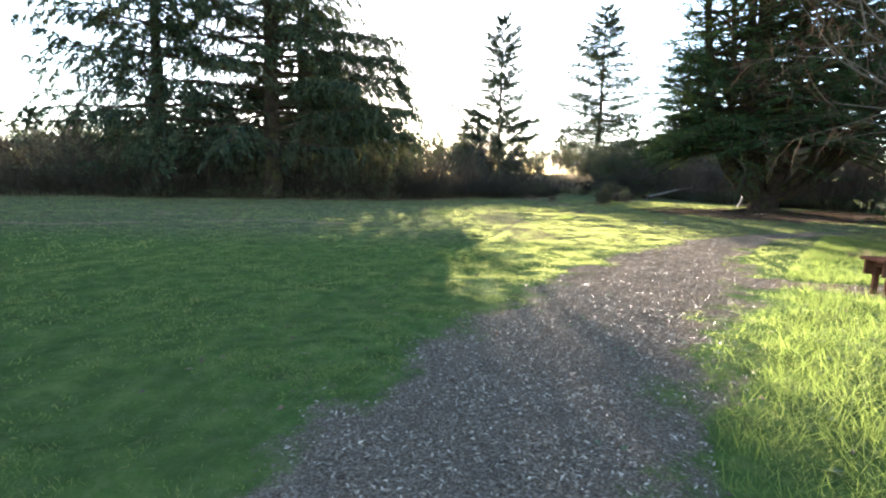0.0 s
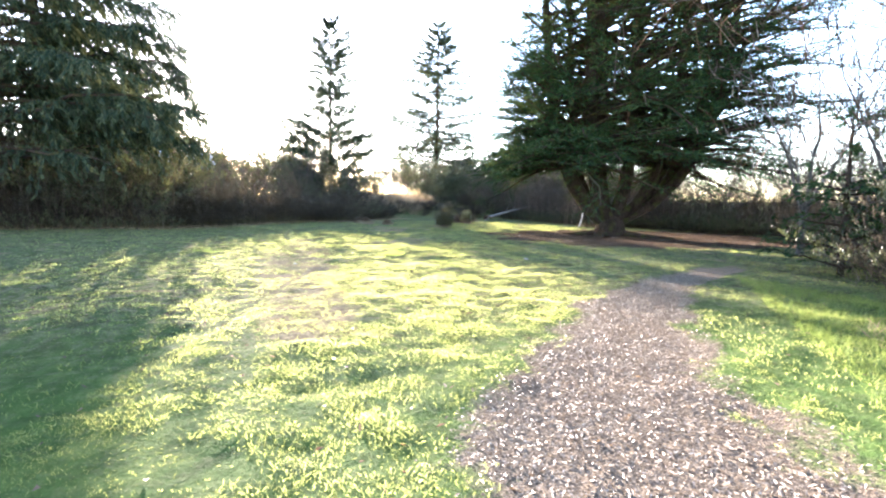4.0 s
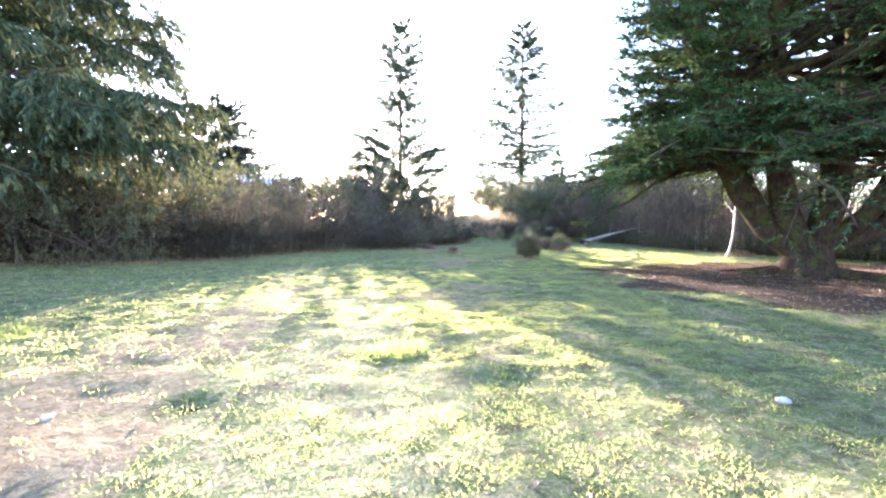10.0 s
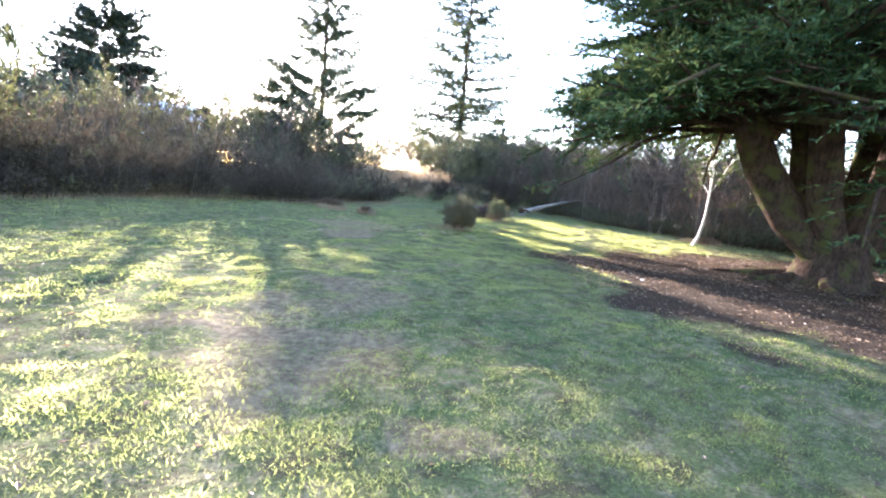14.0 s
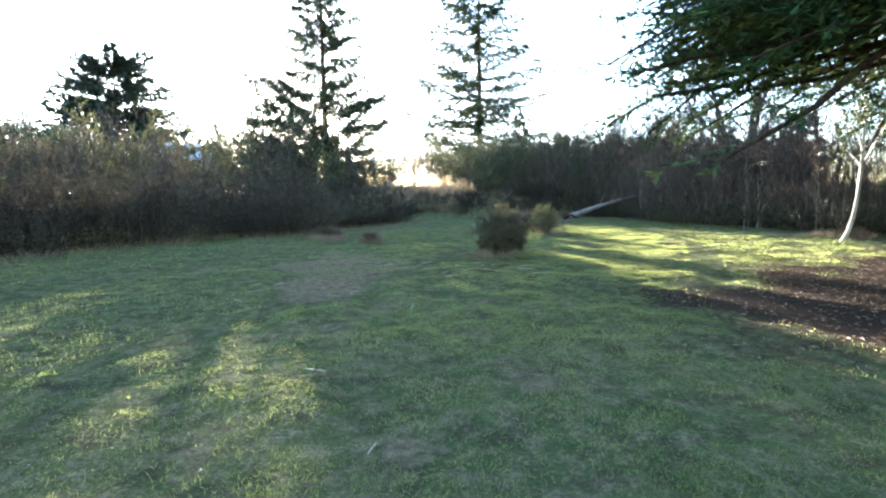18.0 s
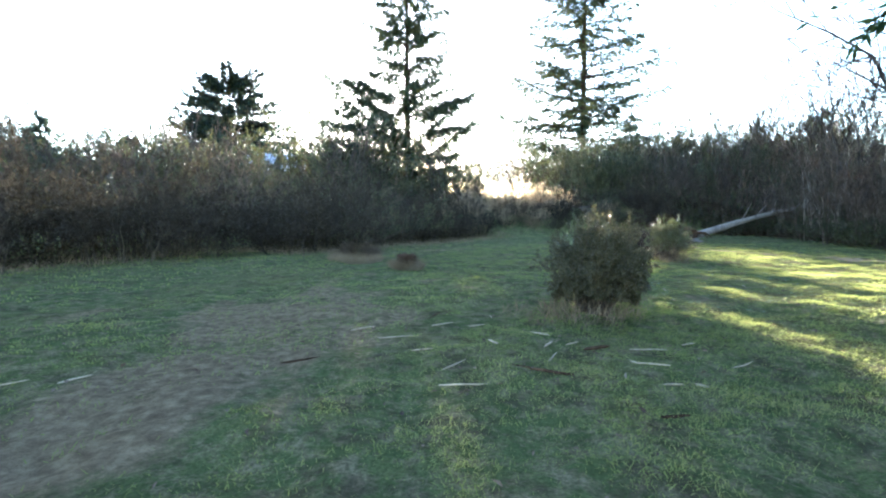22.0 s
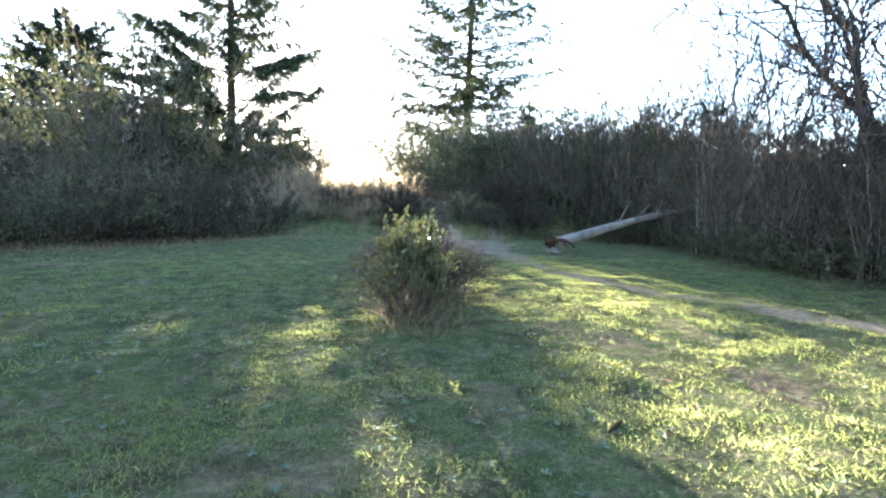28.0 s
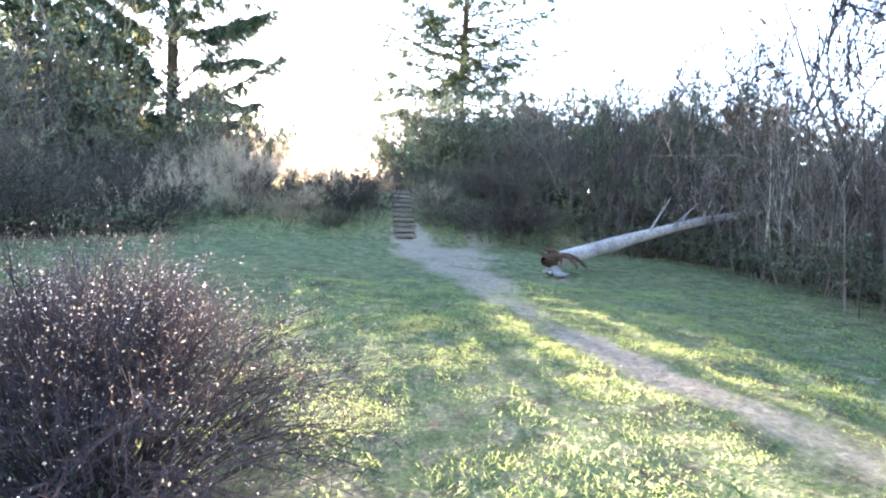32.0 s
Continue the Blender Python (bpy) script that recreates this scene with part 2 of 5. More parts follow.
M_BROOM = leaf_material("broom_stems", [(0.1, (0.02, 0.017, 0.014)), (0.5, (0.043, 0.036, 0.028)), (0.9, (0.095, 0.08, 0.06))], (0.12, 0.1, 0.06), 0.08, 0.8, 0.3, 0.1, vary=0.9)
M_TWIG = leaf_material("bare_twigs", [(0.1, (0.03, 0.023, 0.019)), (0.5, (0.072, 0.056, 0.046)), (0.9, (0.17, 0.14, 0.115))], (0.18, 0.12, 0.08), 0.1, 0.8, 0.3, 0.1, vary=0.8)
M_PALETWIG = leaf_material("pale_stems", [(0.1, (0.15, 0.125, 0.09)), (0.5, (0.27, 0.23, 0.175)), (0.9, (0.42, 0.37, 0.3))], (0.3, 0.22, 0.12), 0.1, 0.6, 0.5)
M_BARK = bark_material("brown_bark", (0.016, 0.011, 0.009), (0.07, 0.05, 0.038), moss=(0.045, 0.05, 0.018))
M_GREYBARK = bark_material("grey_bark", (0.045, 0.038, 0.032), (0.16, 0.14, 0.12), 9.0)
M_BIRCH = bark_material("pale_bark", (0.3, 0.26, 0.22), (0.72, 0.68, 0.6), 5.0, 0.006, 0.7, 1.6)
M_LOG = bark_material("weathered_wood", (0.1, 0.09, 0.08), (0.36, 0.33, 0.3), 18.0, 0.012, 0.9, 1.0)
M_ROT = bark_material("rotten_wood", (0.03, 0.018, 0.011), (0.13, 0.085, 0.055), 20.0, 0.02)
M_STICK = bark_material("peeled_stick", (0.2, 0.155, 0.1), (0.5, 0.41, 0.29), 30.0, 0.003, 0.7, 1.0)
M_PLANK = bark_material("stained_planks", (0.045, 0.02, 0.013), (0.11, 0.052, 0.034), 22.0, 0.003, 0.9, 1.0)
M_TIMBER = bark_material("grey_timber", (0.06, 0.05, 0.04), (0.16, 0.135, 0.105), 20.0, 0.006, 0.85, 1.0)
M_TREAD = bark_material("trodden_earth", (0.1, 0.08, 0.055), (0.2, 0.165, 0.115), 12.0, 0.01, 0.9, 1.0)
M_STONE = bark_material("stone", (0.14, 0.13, 0.12), (0.34, 0.32, 0.3), 12.0, 0.008, 0.85, 1.0)
M_WALL = bark_material("pale_wall", (0.42, 0.42, 0.42), (0.6, 0.6, 0.6), 2.0, 0.004, 0.8, 1.0)
M_ROOF = bark_material("grey_roof", (0.2, 0.22, 0.25), (0.36, 0.38, 0.42), 3.0, 0.01, 0.7, 1.0)


def glass_material():
    n = Nodes("window_glass")
    return n.done(n.solid((0.05, 0.06, 0.07), 0.1, gloss=0.6))


M_GLASS = glass_material()

# ---------------------------------------------------------------- mesh helpers
UP = np.array([0.0, 0.0, 1.0])


def unit(v):
    return v / np.maximum(np.linalg.norm(v, axis=-1, keepdims=True), 1e-9)


class Geo:
    """Vertices, quads and a tone per vertex, gathered in arrays."""

    def __init__(self):
        self.v, self.f, self.t, self.n = [], [], [], 0

    def add(self, verts, quads, tone):
        self.v.append(verts.reshape(-1, 3))
        self.f.append(quads.reshape(-1, 4) + self.n)
        self.t.append(np.broadcast_to(tone, (len(self.v[-1]),)).astype(np.float32))
        self.n += len(self.v[-1])
        return self

    def kites(self, c, d, side, length, width, tone, fold=0.0):
        """Pointed leaves or blades from c along d; side is their breadth's direction."""
        d, n = unit(d), len(c)
        side = unit(side - d * (side * d).sum(-1, keepdims=True))
        length, width = (np.broadcast_to(a, (n,))[:, None] for a in (length, width))
        mid = c + d * length * 0.42
        lift = np.cross(d, side) * width * fold
        verts = np.stack([c, mid + side * width / 2 + lift, c + d * length, mid - side * width / 2 + lift], 1)
        return self.add(verts, np.arange(4 * n).reshape(n, 4), np.repeat(np.broadcast_to(tone, (n,)), 4))

    def leaves(self, c, d, side, length, width, tone, fold=0.25):
        """Oval leaves in two halves folded along the midrib."""
        d, n = unit(d), len(c)
        side = unit(side - d * (side * d).sum(-1, keepdims=True))
        length, width = (np.broadcast_to(a, (n,))[:, None] for a in (length, width))
        lift = np.cross(d, side) * width * fold
        half = [[c + d * length * at + s * side * width * 0.5 * wide + lift for at, wide in ((0.28, 0.85), (0.68, 0.9))] for s in (1, -1)]
        tip = c + d * length - lift * 0.6
        verts = np.stack([c, *half[0], tip, *half[1]], 1)
        at = np.arange(n)[:, None] * 6
        return self.add(verts, np.concatenate([at + [0, 1, 2, 3], at + [0, 3, 5, 4]]), np.repeat(np.broadcast_to(tone, (n,)), 6))

    def tubes(self, p, r, sides, tone=0.5):
        """Round stems along polylines p (n, k, 3) with radii r (n, k); two sides give a flat ribbon."""
        n, k, _ = p.shape
        t = unit(np.gradient(p, axis=1))
        ref = np.where(np.abs(t[:, 0, 2:]) > 0.8, np.array([1.0, 0.2, 0.0]), UP)
        u = np.zeros_like(t)
        u[:, 0] = unit(np.cross(t[:, 0], ref))
        for i in range(1, k):
            u[:, i] = unit(u[:, i - 1] - t[:, i] * (u[:, i - 1] * t[:, i]).sum(-1, keepdims=True))
        w = np.cross(t, u)
        a = np.arange(sides) * 2 * np.pi / sides
        ring = p[:, :, None] + r[:, :, None, None] * (np.cos(a)[:, None] * u[:, :, None] + np.sin(a)[:, None] * w[:, :, None])
        at = np.arange(n * k * sides).reshape(n, k, sides)
        nxt = np.roll(at, -1, 2)
        quads = np.stack([at[:, :-1], nxt[:, :-1], nxt[:, 1:], at[:, 1:]], -1)
        if sides == 2:
            quads = quads[:, :, :1]
        tone = np.repeat(np.broadcast_to(tone, (n,)), k * sides)
        return self.add(ring, quads, tone)

    def mesh(self, name, smooth=False):
        v, f, t = np.concatenate(self.v).astype(np.float32), np.concatenate(self.f).astype(np.int32), np.concatenate(self.t)
        me = bpy.data.meshes.new(name)
        me.vertices.add(len(v))
        me.vertices.foreach_set("co", v.ravel())
        me.loops.add(f.size)
        me.loops.foreach_set("vertex_index", f.ravel())
        me.polygons.add(len(f))
        me.polygons.foreach_set("loop_start", np.arange(0, f.size, 4, dtype=np.int32))
        me.polygons.foreach_set("use_smooth", np.full(len(f), smooth))
        me.attributes.new("tone", "FLOAT", "POINT").data.foreach_set("value", t)
        me.update(calc_edges=True)
        return me


def part(name, geo, material, parent=None, label="", smooth=False):
    """One mesh object, from a Geo or a bmesh, under its thing."""
    if isinstance(geo, Geo):
        me = geo.mesh(name, smooth)
    else:
        me = bpy.data.meshes.new(name)
        geo.to_mesh(me)
        geo.free()
        for poly in me.polygons:
            poly.use_smooth = smooth
    me.materials.append(material)
    ob = new(name, me)
    ob.parent = parent
    return tagged(ob, label)


def thing(name, x, y, z, label, category, group="", kind=""):
    ob = new(name)
    ob.location = (x, y, z)
    ob.empty_display_size = 0.1
    return tagged(ob, label, category, group, kind)


def smooth_step(a):
    a = np.clip(a, 0, 1)
    return a * a * (3 - 2 * a)


def wave(x, y, scale, seed):
    """Smooth value noise, 0 to 1."""
    x, y = np.asarray(x, float) / scale + 1000, np.asarray(y, float) / scale + 1000
    i, j = np.floor(x).astype(np.int64), np.floor(y).astype(np.int64)
    u, v = smooth_step(x - i), smooth_step(y - j)

    def h(a, b):
        k = (a * 374761393 + b * 668265263 + seed * 974711) & 0xFFFFFFFF
        k = ((k ^ (k >> 13)) * 1274126177) & 0xFFFFFFFF
        return ((k ^ (k >> 16)) & 0xFFFF) / 65535.0

    return (h(i, j) * (1 - u) + h(i + 1, j) * u) * (1 - v) + (h(i, j + 1) * (1 - u) + h(i + 1, j + 1) * u) * v


def along(x, y, line):
    """How far each place lies from a line of (x, y, half width), in half widths: 1 on the line, 0 at twice its half width."""
    best = np.zeros(np.shape(x))
    for (ax, ay, aw), (bx, by, bw) in zip(line, line[1:]):
        dx, dy = bx - ax, by - ay
        t = np.clip(((x - ax) * dx + (y - ay) * dy) / (dx * dx + dy * dy), 0, 1)
        d = np.hypot(x - ax - t * dx, y - ay - t * dy) / (aw + t * (bw - aw))
        best = np.maximum(best, np.clip(1.5 - d, 0, 1))
    return best


# ---------------------------------------------------------------- plan of the ground
WOOD_PATH = [(-0.4, -7, 1.1), (0.0, -2, 1.05), (0.25, 0.7, 1.0), (1.2, 2.5, 1.1), (2.6, 4.8, 1.2), (4.2, 7.0, 1.2), (5.7, 9.5, 0.85), (7.4, 11.4, 0.75), (9.2, 13.1, 0.6), (11.0, 14.2, 0.5), (14.0, 15.6, 0.4)]
SIDE_PATH = [(4.6, 6.3, 0.5), (6.4, 5.3, 0.5), (9.5, 4.2, 0.5)]
WORN = [(3.2, 11.5, 0.8), (2.9, 14, 1.1), (2.8, 17, 1.0), (2.3, 20, 1.1), (2.8, 23.5, 0.8), (5.5, 25.5, 0.9), (7.8, 27, 1.7), (8.2, 31, 1.2), (9.0, 34, 1.0)]
BEATEN = [(2.5, 11.5, 0.6), (2.6, 14.0, 0.8), (2.4, 17.0, 0.95), (2.2, 20.0, 1.15), (2.7, 22.6, 0.95), (2.9, 27.5, 0.5)]
BARE_SPOT = [(6.8, 23.8, 0.8), (7.4, 25.5, 1.2), (8.0, 27.4, 0.9)]
PATCH = [(8.2, 33.6, 0.8), (8.4, 35.2, 1.2), (8.7, 37.0, 1.6), (8.6, 38.6, 1.0)]
FAINT = [(-22, 11.5, 0.4), (-13, 13.0, 0.35), (-6.3, 16.3, 0.4), (-3.6, 15.2, 0.35)]
TRAIL = [(19.7, 60.2, 0.5), (20.4, 57, 1.6), (20.1, 53.8, 0.95), (20.3, 50, 0.28), (20.6, 47.2, 0.3), (21.2, 45.5, 0.35), (21.8, 44.4, 0.35), (23, 42.6, 0.5), (26, 39.5, 0.6)]
CLIMB = [(20.5, 56.3, 0.5), (21.9, 59.0, 0.45), (22.4, 62.0, 0.4), (22.9, 65, 0.4)]


def height(x, y):
    x, y = np.asarray(x, float), np.asarray(y, float)
    bank = 1.6 * smooth_step((y - 59.0 - 1.2 * (wave(x, y, 6, 5) - 0.5)) / 4.0) * smooth_step((x - 6) / 9)
    hill = 2.5 * smooth_step((y - 66) / 60)
    rough = (wave(x, y, 5.5, 1) - 0.5) * 0.10 + (wave(x, y, 1.3, 2) - 0.5) * 0.05 + (wave(x, y, 0.5, 3) - 0.5) * 0.07 + (wave(x, y, 0.26, 4) - 0.5) * 0.055
    flat = np.clip(1.3 * along(x, y, WOOD_PATH), 0, 1)
    verge = 0.10 * smooth_step((x - 0.85 * y - 1.6) / 2) * smooth_step((9 - y) / 4) * (1 - flat)
    return bank + hill + rough * (1 - 0.75 * flat) + verge - 0.03 * flat


def masks(x, y):
    chip = np.maximum(along(x, y, WOOD_PATH), 0.8 * along(x, y, SIDE_PATH))
    chip = np.clip(chip + (0.6 * wave(x, y, 0.5, 27) + 0.4 * wave(x, y, 0.18, 28) - 0.5) * 1.1 * smooth_step(chip * 5) * smooth_step((1 - chip) * 4), 0, 1)
    earth = np.maximum(np.maximum(0.36 * along(x, y, WORN) * smooth_step(wave(x, y, 0.7, 14) * 2.6 - 0.95), 0.75 * along(x, y, PATCH) * (0.35 + 0.9 * wave(x, y, 0.45, 15))), 0.85 * along(x, y, FAINT))
    earth = np.maximum(earth, 0.72 * along(x, y, BEATEN) * (0.45 + 0.85 * wave(x, y, 0.4, 25)))
    earth = np.maximum(earth, 0.62 * along(x, y, BARE_SPOT) * (0.3 + 0.9 * wave(x, y, 0.5, 26)))
    earth = np.clip(earth + 1.5 * np.clip(wave(x, y, 0.55, 8) - 0.55, 0, 1) * smooth_step(wave(x, y, 3.4, 9) * 3 - 0.75) * smooth_step((y - 9) / 4), 0, 1)
    slope = smooth_step((y - 59.3) / 1.2) * smooth_step((68 - y) / 3) * smooth_step((x - 9) / 4) * smooth_step((31 - x) / 4)
    earth = np.maximum(earth, 0.22 * slope * (0.5 + 0.7 * wave(x, y, 0.8, 18)))
    r = np.hypot((x - 20.6) / 8.0, (y - 27.6) / 6.6)
    needle = np.clip((1.22 - r) * 3 + (wave(x, y, 1.1, 12) - 0.5) * 1.1, 0, 1)
    trail = np.maximum(0.7 * along(x, y, TRAIL) * (0.45 + 0.85 * wave(x, y, 0.6, 16)), 0.5 * along(x, y, CLIMB) * (0.5 + 0.8 * wave(x, y, 0.6, 17)))
    return chip, earth, needle, trail


def ground():
    def steps(lo, hi, fine, far_lo, far_hi):
        a = list(np.arange(lo, hi, fine))
        for sign, at, out in ((-1, a[0], far_lo), (1, a[-1], far_hi)):
            d = fine
            while sign * at < sign * out:
                d = min(d * 1.16, 60)
                at += sign * d
                a.append(at)
        return np.array(sorted(a))

    xs, ys = steps(-23, 27, 0.17, -1800, 1800), steps(-3, 63, 0.17, -900, 2600)
    gx, gy = np.meshgrid(xs, ys)
    v = np.stack([gx, gy, height(gx, gy)], -1)
    at = np.arange(gx.size).reshape(gx.shape)
    quads = np.stack([at[:-1, :-1], at[:-1, 1:], at[1:, 1:], at[1:, :-1]], -1)
    me = Geo().add(v, quads, 0.5).mesh("ground", True)
    for name, m in zip(("chip", "earth", "needle", "trail", "lush"), (*masks(gx, gy), smooth_step((14 - gy) / 6))):
        me.attributes.new(name, "FLOAT", "POINT").data.foreach_set("value", m.ravel().astype(np.float32))
    me.materials.append(M_GROUND)
    return tagged(new("ground", me), "grassy meadow ground with worn earth patches and a bark path", "ground", kind="structure")


ground()

# ---------------------------------------------------------------- stems and crowns


def interp(p, s):
    """Places and directions on polylines p (n, k, 3) at shares s (n, m)."""
    k = p.shape[1] - 1
    a = np.clip(s * k, 0, k - 1e-6)
    i = a.astype(int)
    f = (a - i)[..., None]
    n = np.arange(len(p))[:, None]
    return p[n, i] * (1 - f) + p[n, i + 1] * f, unit(p[n, i + 1] - p[n, i])


def boughs(rng, base, azim, length, slope, curve, k=7, wiggle=0.03):
    """Curved main branches: slope is the rise at the start, curve bends them up or down towards the tip."""
    s = np.linspace(0, 1, k)
    d = np.stack([np.cos(azim), np.sin(azim), 0 * azim], -1)
    length, slope, curve = (np.asarray(a)[:, None] for a in (length, slope, curve))
    p = base[:, None] + d[:, None] * (length * s)[..., None]
    p[..., 2] += length * (slope * s + curve * s**2)
    return p + rng.normal(0, 1, p.shape) * (wiggle * length * s)[..., None]


def twigs(rng, p, m, share, spread=0.9, lift=0.0, droop=0.0, k=4, lo=0.15, taper=0.7, jitter=0.25):
    """Side twigs on branches, to both sides in their plane."""
    n = len(p)
    s = lo + (1 - lo) * (np.arange(m) + rng.random((n, m))) / m
    c, t = interp(p, s)
    side = unit(np.cross(t, UP)) * np.where(rng.random((n, m, 1)) < 0.5, -1, 1)
    d = unit(t * np.cos(spread) + side * np.sin(spread) + UP * lift + rng.normal(0, jitter, c.shape))
    length = np.linalg.norm(p[:, -1] - p[:, 0], axis=-1)[:, None] * share * (1 - taper * s) * rng.uniform(0.6, 1.25, (n, m))
    c, d, length = c.reshape(-1, 3), d.reshape(-1, 3), length.reshape(-1, 1)
    q = np.linspace(0, 1, k)
    out = c[:, None] + d[:, None] * (length * q)[..., None]
    out[..., 2] -= droop * length * q**2
    return out


def needles(rng, geo, p, m, length, width, spread=0.6, upward=0.0, hang=0.0, lo=0.1, pair=2, tone=None):
    """Sprays of needles along twigs."""
    n = len(p)
    s = lo + (1 - lo) * (np.arange(m) + rng.random((n, m))) / m
    c, t = interp(p, s)
    c, t = c.reshape(-1, 3), t.reshape(-1, 3)
    c, t = np.repeat(c, pair, 0), np.repeat(t, pair, 0)
    d = unit(t + rng.normal(0, spread, c.shape) + UP * (upward - hang))
    side = rng.normal(0, 1, c.shape) + np.cross(d, UP) * 1.2
    size = rng.uniform(0.55, 1.3, len(c))
    mood = rng.random(len(c)) if tone is None else np.clip(tone + rng.normal(0, 0.2, len(c)), 0, 1)
    geo.kites(c, d, side, length * size, width * size, mood)


def spread_stems(rng, p, m, share, angle=0.6, up=0.25, k=4, lo=0.25, wiggle=0.08, sag=0.0):
    """Side stems in all directions, as on a leafless tree."""
    n = len(p)
    s = lo + (1 - lo) * (np.arange(m) + rng.random((n, m))) / m
    c, t = interp(p, s)
    c, t = c.reshape(-1, 3), t.reshape(-1, 3)
    across = unit(np.cross(t, rng.normal(0, 1, t.shape)))
    a = angle * rng.uniform(0.6, 1.4, (len(c), 1))
    d = unit(t * np.cos(a) + across * np.sin(a) + UP * up)
    size = np.linalg.norm(p[:, -1] - p[:, 0], axis=-1)
    length = (np.repeat(size, m) * share * (1.1 - 0.6 * s.ravel()) * rng.uniform(0.6, 1.3, len(c)))[:, None]
    q = np.linspace(0, 1, k)
    out = c[:, None] + d[:, None] * (length * q)[..., None] + np.cumsum(rng.normal(0, 1, (len(c), k, 3)), 1) * (wiggle * length * q)[..., None] * 0.6
    out[..., 2] -= sag * length * q**2
    return out


def taper(n, k, r0, r1=0.15):
    return np.broadcast_to(np.asarray(r0).reshape(-1, 1) * np.linspace(1, r1, k), (n, k))


def spruce(rng_seed, h, reach, first, count, m_twig, m_needle, size, trunk_r, droop, slope, weep=0.5, profile=0.8, irregular=0.25, long_limbs=(), lean=(0, 0), bend=0.01, slim=0.2, pair=2):
    """Parts of a conifer with one stem: trunk, limbs and crown geometry."""
    rng = np.random.default_rng(rng_seed)
    k = 14
    s = np.linspace(0, 1, k)
    stem = np.zeros((1, k, 3))
    stem[0, :, 2] = s * h - 0.3
    stem[0, :, 0] = lean[0] * s**1.5 + np.cumsum(rng.normal(0, bend * h / k, k)) * s
    stem[0, :, 1] = lean[1] * s**1.5 + np.cumsum(rng.normal(0, bend * h / k, k)) * s
    radius = trunk_r * (1 - s) ** 0.8 + 0.02
    radius[0] *= 1.35
    trunk = Geo().tubes(stem, radius[None], 12)
    u = first + (0.985 - first) * np.sort(rng.random(count)) ** 1.08
    base, _ = interp(stem, u[None])
    base = base[0]
    azim = np.arange(count) * 2.39996 + rng.normal(0, 0.35, count)
    length = reach * (1 - (u - first) / (1 - first)) ** profile * rng.uniform(1 - irregular, 1 + irregular, count) + 0.35
    rise = slope + 0.9 * np.clip((u - 0.75) * 4, 0, 1) * 0.9 + rng.normal(0, 0.1, count)
    p = boughs(rng, base, azim, length, rise, -droop * rng.uniform(0.6, 1.4, count), 7)
    if long_limbs:
        at, az, reach_out, up, bow = (np.array(c, float) for c in zip(*long_limbs))
        p = np.concatenate([p, boughs(rng, interp(stem, at[None])[0][0], np.radians(90 - az), reach_out, up, bow, 7, 0.025)])
        length = np.concatenate([length, reach_out])
    limbs = [Geo().tubes(p[i : i + 1], taper(1, 7, 0.012 * length[i] + 0.012, 0.15), 5) for i in range(len(p))]
    t = twigs(rng, p, m_twig, 0.3, 0.85, 0.0, weep, 4, 0.18)
    if long_limbs:
        t = np.concatenate([t, twigs(rng, p[-len(long_limbs):], 3 * m_twig, 0.2, 0.7, 0.0, weep * 0.7, 4, 0.3, 0.2)])
    fine = Geo().tubes(t, taper(len(t), 4, 0.012, 0.3), 2)
    crown = Geo()
    needles(rng, crown, t, m_needle, size, size * slim, 0.4, 0.0, weep * 0.6, 0.05, pair)
    return trunk, limbs, fine, crown


def plant_spruce(name, label, x, y, parts, leaf, bark=None, group="", whole=True):
    ob = thing(name, x, y, float(height(x, y)), label, "tree", group)
    trunk, limbs, fine, crown = parts
    part("trunk", trunk, bark or M_BARK, ob, smooth=True)
    if whole:
        for g in limbs:
            part("limb", g, bark or M_BARK, ob)
    else:
        for g in limbs:
            fine.add(np.concatenate(g.v), np.concatenate(g.f), 0.5)
    tagged(part("branchwork", fine, bark or M_BARK, ob), kind="stuff")
    part("crown", crown, leaf, ob)
    return ob


